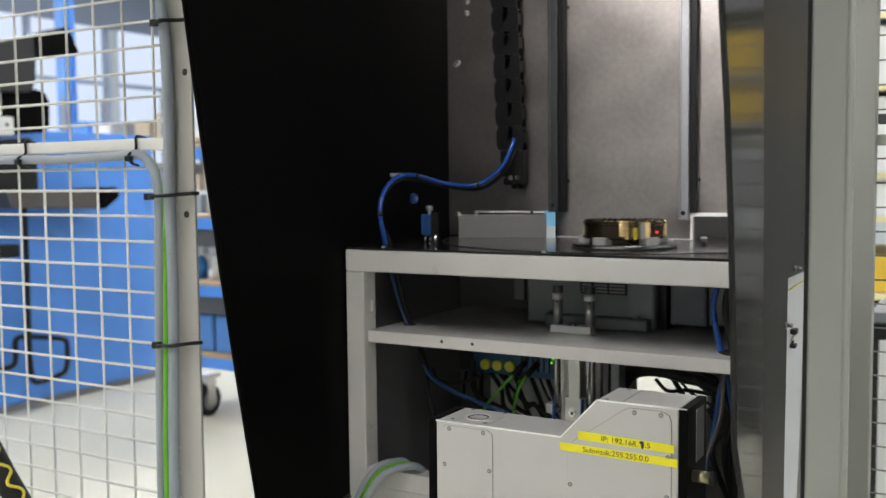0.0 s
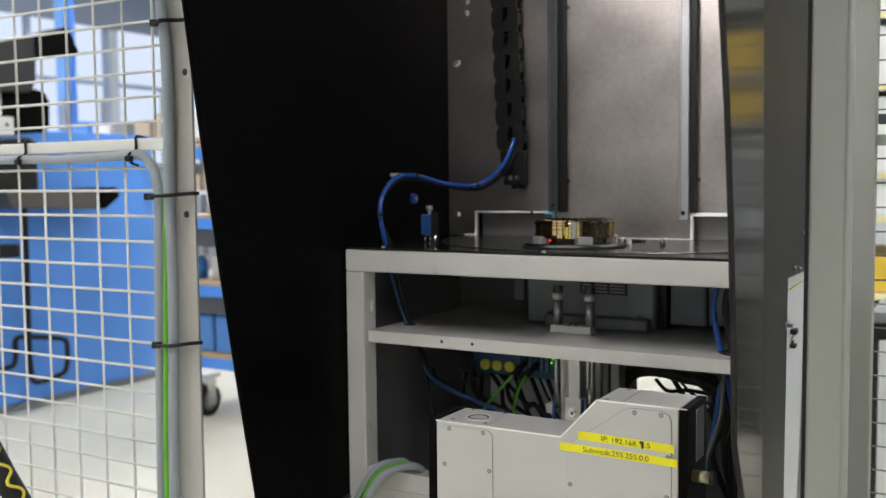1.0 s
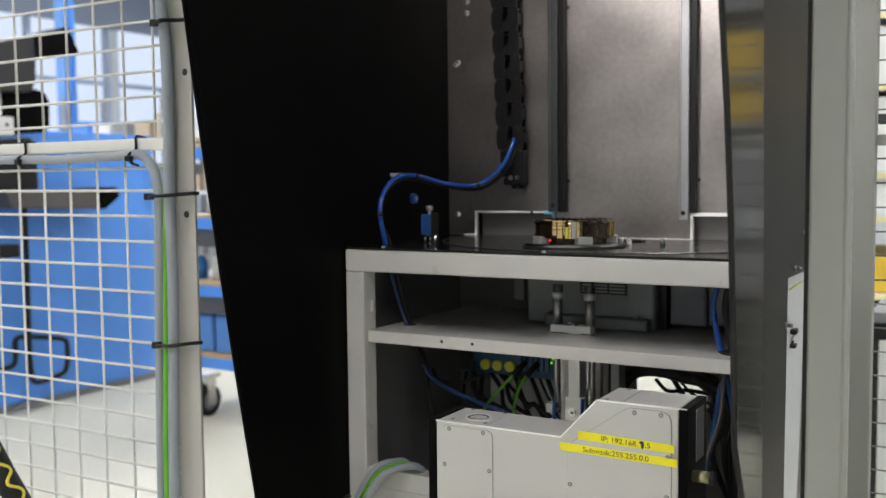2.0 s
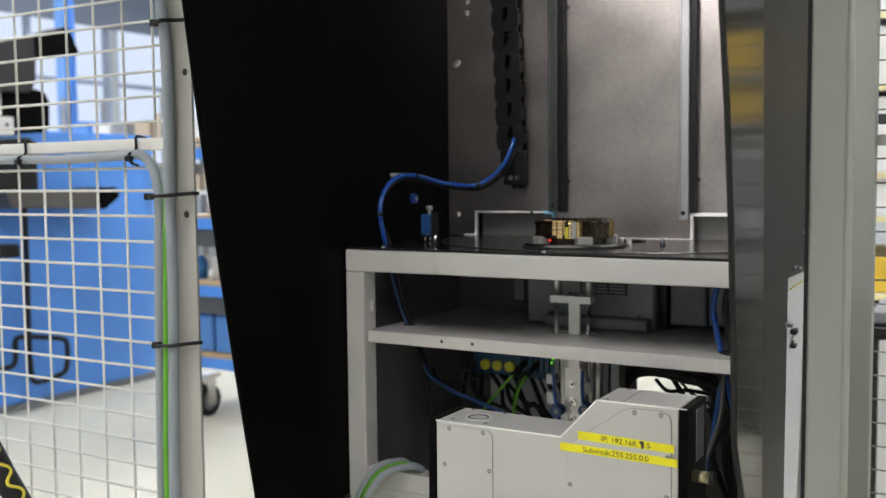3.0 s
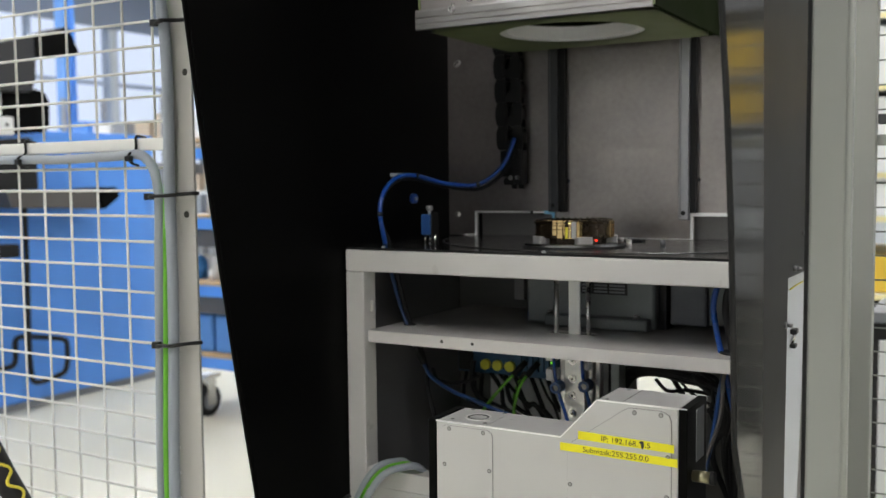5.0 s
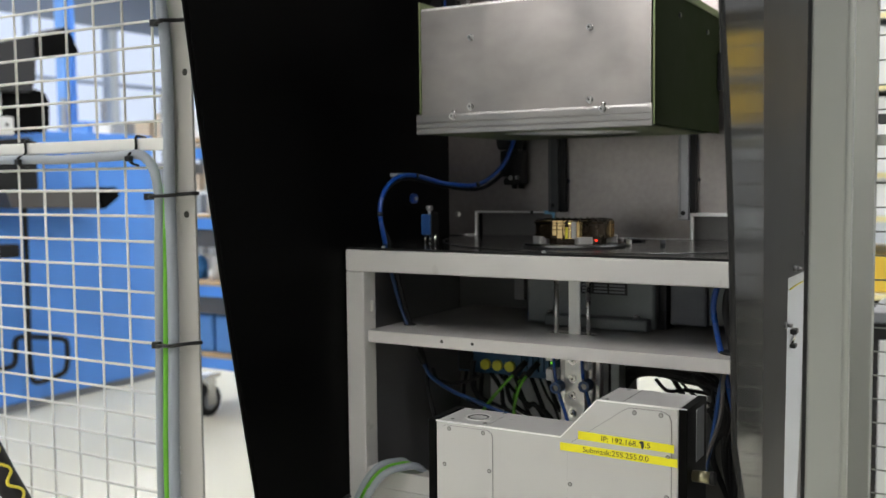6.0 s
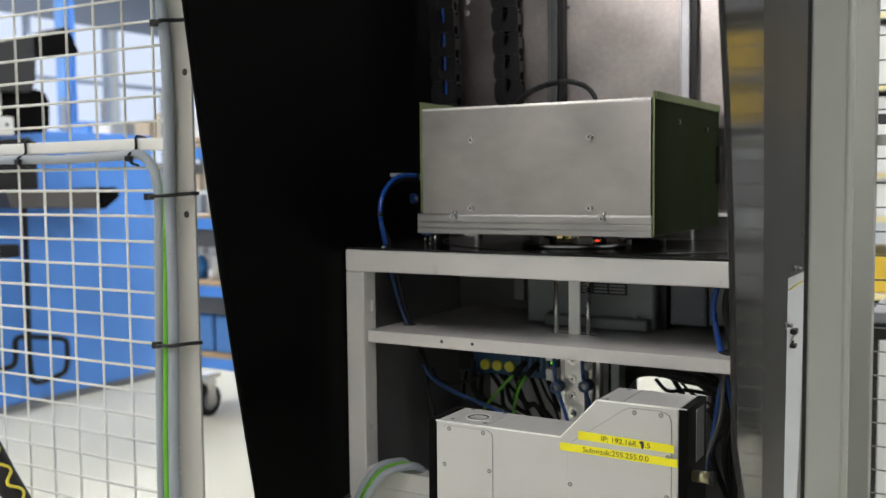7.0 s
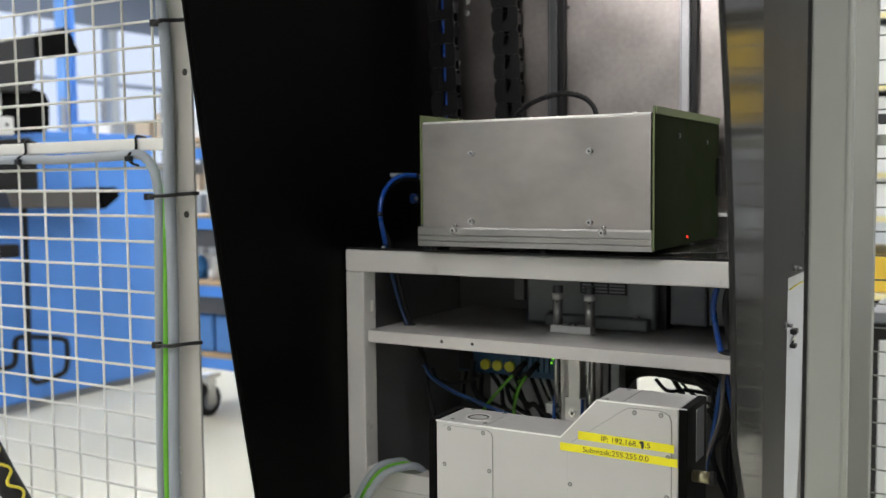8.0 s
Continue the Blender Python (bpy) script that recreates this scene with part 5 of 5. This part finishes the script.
def trolley():
    t = thing("workshop_trolley", (-2.0, 2.4, 0), "blue workshop trolley with plywood decks and castors", "trolley")
    x0, x1, y0, y1 = -2.58, -1.45, 2.05, 2.65
    for x in (x0, x1 - 0.04):
        for y in (y0, y1 - 0.04):
            part("upright", box(B(), x, x + 0.04, y, y + 0.04, 0.22, 1.40, 0.003), BLUE_PAINT, t)
    for z, m in ((0.295, 0), (0.655, 0), (0.99, 0), (1.335, 0)):
        part("deck", box(B(), x0 + 0.005, x1 - 0.005, y0 + 0.005, y1 - 0.005, z + 0.03, z + 0.05, 0.002), WOOD, t, "plywood deck")
        part("deck_frame", box(B(), x0, x1, y0 - 0.005, y0 - 0.001, z - 0.02, z + 0.035, 0.001), BLUE_PAINT, t)
        part("deck_frame", box(B(), x0, x1, y1 + 0.001, y1 + 0.005, z - 0.02, z + 0.035, 0.001), BLUE_PAINT, t)
    for x in (-2.45, -1.6):
        for y in (2.15, 2.58):
            w = part("castor", box(B(), x - 0.045, x + 0.045, y - 0.05, y + 0.05, 0.20, 0.22, 0.004), CHROME, t, "swivel castor")
            bm = box(B(), x - 0.030, x - 0.026, y - 0.03, y + 0.03, 0.06, 0.20)
            box(bm, x + 0.026, x + 0.030, y - 0.03, y + 0.03, 0.06, 0.20)
            part("fork", bm, CHROME, w)
            part("tyre", lathe_x(x, y, 0.08), BLACK_RUBBER, w, "black rubber tyre")
            part("hub", cyl(B(), (x - 0.024, y, 0.08), (x + 0.024, y, 0.08), 0.045, 20), GREY_PLASTIC, w)
    part("drawer", box(B(), -2.50, -1.55, 2.07, 2.5, 0.545, 0.632, 0.004), GREY_DARK, t, "dark grey drawer under the deck")
    part("drawer", box(B(), -2.50, -1.55, 2.07, 2.5, 0.88, 0.966, 0.004), GREY_DARK, t, "dark grey drawer under the deck")
    for k, (x, z, h, m) in enumerate(((-2.52, 0.706, 0.12, BLUE_PLASTIC), (-2.40, 0.706, 0.16, PAPER), (-2.32, 0.706, 0.2, BLACK_PLASTIC), (-2.43, 0.346, 0.19, BLUE_STEEL), (-2.27, 0.346, 0.19, BLUE_STEEL), (-2.11, 0.346, 0.16, PAPER), (-2.42, 1.041, 0.2, PAPER), (-2.30, 1.041, 0.12, CARD), (-2.36, 1.386, 0.2, PAPER))):
        bm = cyl(B(), (x, 2.2, z), (x, 2.2, z + h * 0.75), 0.035, 16)
        cyl(bm, (x, 2.2, z + h * 0.75), (x, 2.2, z + h), 0.035, 16, 0.012)
        if m is BLUE_STEEL:
            bm.free()
            bm = box(B(), x - 0.07, x + 0.07, 2.1, 2.35, z, z + h, 0.01)
        solo("storage_bin" if m is BLUE_STEEL else "spray_bottle", bm, m, "blue storage bin on the trolley deck" if m is BLUE_STEEL else "small bottle standing on the trolley deck", "bin" if m is BLUE_STEEL else "bottle")


def lathe_x(x, y, z, r=0.08, w=0.022):
    """An upright tyre whose axle runs along x."""
    bm, n = B(), 28
    prof = [(-w, r - 0.03), (-w, r - 0.008), (-w + 0.008, r), (w - 0.008, r), (w, r - 0.008), (w, r - 0.03)]
    rings = [[bm.verts.new((x + dx, y + rr * math.cos(2 * math.pi * i / n), z + rr * math.sin(2 * math.pi * i / n))) for i in range(n)] for dx, rr in prof]
    for a, b in zip(rings, rings[1:] + rings[:1]):
        for i in range(n):
            bm.faces.new((a[i], a[(i + 1) % n], b[(i + 1) % n], b[i])).smooth = True
    bmesh.ops.recalc_face_normals(bm, faces=bm.faces[:])
    return bm


def shelving():
    """Shelf rack far behind, and the yellow racks to the side."""
    rnd = random.Random(7)
    for n, (x0, y0, w, d, h, m) in enumerate(((-6.6, 4.6, 2.6, 0.5, 2.0, GREY_PLASTIC), (-5.2, 7.4, 3.2, 0.5, 2.2, BLUE_STEEL))):
        r = thing("shelf_rack", (x0, y0, 0), "open workshop shelf rack filled with boxes", "shelf")
        for x in (x0, x0 + w / 2, x0 + w - 0.04):
            for y in (y0, y0 + d - 0.04):
                part("upright", box(B(), x, x + 0.04, y, y + 0.04, 0, h), m, r)
        k = 0
        z = 0.2
        while z < h:
            part("shelf_board", box(B(), x0, x0 + w, y0, y0 + d, z, z + 0.03), WOOD if k % 2 else PAPER, r)
            x = x0 + 0.08
            while x < x0 + w - 0.35:
                bw, bh = rnd.uniform(0.15, 0.32), rnd.uniform(0.12, 0.32)
                b = box(B(), x, x + bw, y0 + 0.06, y0 + 0.4, z + 0.031, z + 0.031 + bh, 0.006)
                solo("storage_box", b, rnd.choice((PAPER, CARD, BLUE_PAINT, GREY_PLASTIC, PAPER)), "storage box on the shelf rack", "box")
                x += bw + rnd.uniform(0.02, 0.12)
            z += 0.45
            k += 1
    # yellow racks, seen beside the right fence and mirrored in the glossy panel
    for x0, y0 in ((0.20, 3.6), (1.43, 3.0), (2.6, 3.3)):
        r = thing("yellow_rack", (x0, y0, 0), "white rack with yellow bins standing in the hall" if x0 < 1 else "grey rack with yellow bins standing in the hall", "shelf")
        for x in (x0, x0 + 0.46):
            part("upright", box(B(), x, x + 0.04, y0, y0 + 1.0, 0, 2.3), PAPER if x0 < 1 else GREY_PLASTIC, r)
        part("lower_cabinet", box(B(), x0 + 0.0405, x0 + 0.4595, y0 + 0.02, y0 + 0.98, 0.05, 0.62, 0.006), BLACK_PLASTIC, r)
        for k, z in enumerate((0.60, 0.98, 1.19, 1.61, 1.95) if x0 < 1 else (0.66, 1.05, 1.42, 1.63, 1.95)):
            part("shelf_board", box(B(), x0 + 0.0405, x0 + 0.4595, y0, y0 + 1.0, z, z + 0.025), PAPER if x0 < 1 else GREY_PLASTIC, r)
            if x0 < 1:
                part("label_strip", box(B(), x0 + 0.041, x0 + 0.459, y0 - 0.006, y0 - 0.001, z - 0.004, z + 0.022), PALE_YELLOW, r, "pale yellow shelf strip")
            for j in range(3):
                h = (0.30, 0.17, 0.36, 0.28, 0.3)[k] if x0 < 1 and k else 0.18 if k in (0, 2) else 0.2
                b = box(B(), x0 + 0.06, x0 + 0.44, y0 + 0.04 + 0.32 * j, y0 + 0.30 + 0.32 * j, z + 0.026, z + 0.026 + h, 0.008)
                if (k == 0 and x0 < 1) or (k in (2, 3) and x0 > 1):
                    solo("storage_bin", b, BIN_YELLOW, "yellow plastic bin on the rack", "bin", group="yellow bins")
                else:
                    solo("storage_box", b, PAPER if x0 < 1 else GREY_PLASTIC, "white box on the rack" if x0 < 1 else "grey box on the rack", "box")


def unseen_dark_block():
    """Narrow grey block behind the fence, added to darken what the glossy panel mirrors, and a white base cabinet
    beside it.
    """
    # locker-shaped block out of direct view, added only for the panel's dark reflection
    k = thing("reflection_block", (1.02, 1.85, 0), "tall dark grey block, added to darken the panel's reflection", "locker")
    part("block_body", box(B(), 0.86, 1.21, 1.62, 2.10, 0.03, 2.4, 0.006), DARK_SHEET, k)
    part("block_door", box(B(), 0.868, 1.202, 1.60, 1.619, 0.05, 2.38, 0.004), DARK_SHEET, k)
    part("block_handle", box(B(), 1.16, 1.175, 1.575, 1.60, 1.1, 1.22, 0.003), CHROME, k)
    part("plinth", box(B(), 0.87, 1.18, 1.64, 2.09, 0.0, 0.029), BLACK_PLASTIC, k)
    w = thing("base_cabinet", (0.77, 2.2, 0), "white base cabinet with dark frame and grey top", "cabinet")
    part("carcass", box(B(), 0.703, 0.855, 2.0, 2.4, 0.0, 0.7125, 0.003), PANEL_EDGE, w, "dark frame")
    part("door", box(B(), 0.724, 0.85, 1.985, 1.999, 0.04, 0.655, 0.003), PAPER, w, "white door")
    part("top", box(B(), 0.693, 0.857, 1.98, 2.41, 0.713, 0.748, 0.003), GREY_PLASTIC, w, "grey top board")


def motions():
    hood, lift, disc, ring, spot = MOVERS
    hx, hy = (HX0 + HX1) / 2, 0.17
    rows = [(0, 0.88), (1.8, 0.88), (2.1, 0.866), (2.5, 0.802), (3.0, 0.715), (3.5, 0.628), (4.0, 0.540), (4.4, 0.470), (4.5, 0.455), (4.7, 0.424), (5.3, 0.320), (5.8, 0.230), (6.0, 0.194), (6.5, 0.1075), (6.8, 0.056), (6.9, 0.038), (7.0, 0.0225), (7.1, 0.010), (7.2, 0.003), (7.35, 0.0), (8.0, 0.0)]
    walk(hood, [(t, pose(hx, hy, HZ + z)) for t, z in rows])
    rows = [(0, 0), (1.7, 0), (2.0, 0.001), (2.4, 0.023), (2.8, 0.044), (3.2, 0.065), (3.5, 0.080), (3.8, 0.096), (3.95, 0.098), (5.8, 0.098), (7.5, 0.098), (7.6, 0.085), (7.7, 0.046), (7.8, 0.010), (7.9, 0.0), (8.0, 0.0)]
    walk(lift, [(t, pose(0.395, LY, 0.922 + z)) for t, z in rows])
    turn = [(0, 22.0), (0.1, 15.9), (0.2, 8.8), (0.3, 4.8), (0.4, 1.3), (0.5, 0.1), (0.6, 0.0), (8.0, 0.0)]
    walk(disc, [(t, pose(CX, CY, ZD, 0, 0, a)) for t, a in turn])
    dx, dy = PX - CX, PY - CY
    walk(ring, [(t, pose(CX + dx * math.cos(radians(a)) - dy * math.sin(radians(a)), CY + dx * math.sin(radians(a)) + dy * math.cos(radians(a)), ZD + DT, 0, 0, a)) for t, a in turn])
    # the sensor's spot rides on the ring, then jumps as the ring stops, the pins rise and the hood comes down
    s = []
    for t, a in turn[:4]:
        x, y = CX + dx * math.cos(radians(a)) - dy * math.sin(radians(a)), CY + dx * math.sin(radians(a)) + dy * math.cos(radians(a))
        s.append((t, x + 0.0695, y - 0.031, 1.107, 55))
    s += [(0.37, PX - 0.010, PY - 0.0815, 1.0925, 5), (3.62, PX - 0.010, PY - 0.0815, 1.0925, 5), (3.72, PX + 0.0625, PY - 0.0515, 1.0925, 45), (7.0, PX + 0.0625, PY - 0.0515, 1.0925, 45), (7.08, 0.6055, 0.140, 1.1005, 88), (8.0, 0.6055, 0.140, 1.1005, 88)]
    walk(spot, [(t, pose(x, y, z, 0, 0, rz)) for t, x, y, z, rz in s])


hall()
blue_cabinet()
trolley()
shelving()
unseen_dark_block()
cabinet()
table()
cabinet_contents()
under_table()
scanner()
loop_cables()
fence_left()
fence_right()
striped_hose()
MOVERS = (housing(), lifter(), turntable(), workpiece(), laser_spot())
motions()
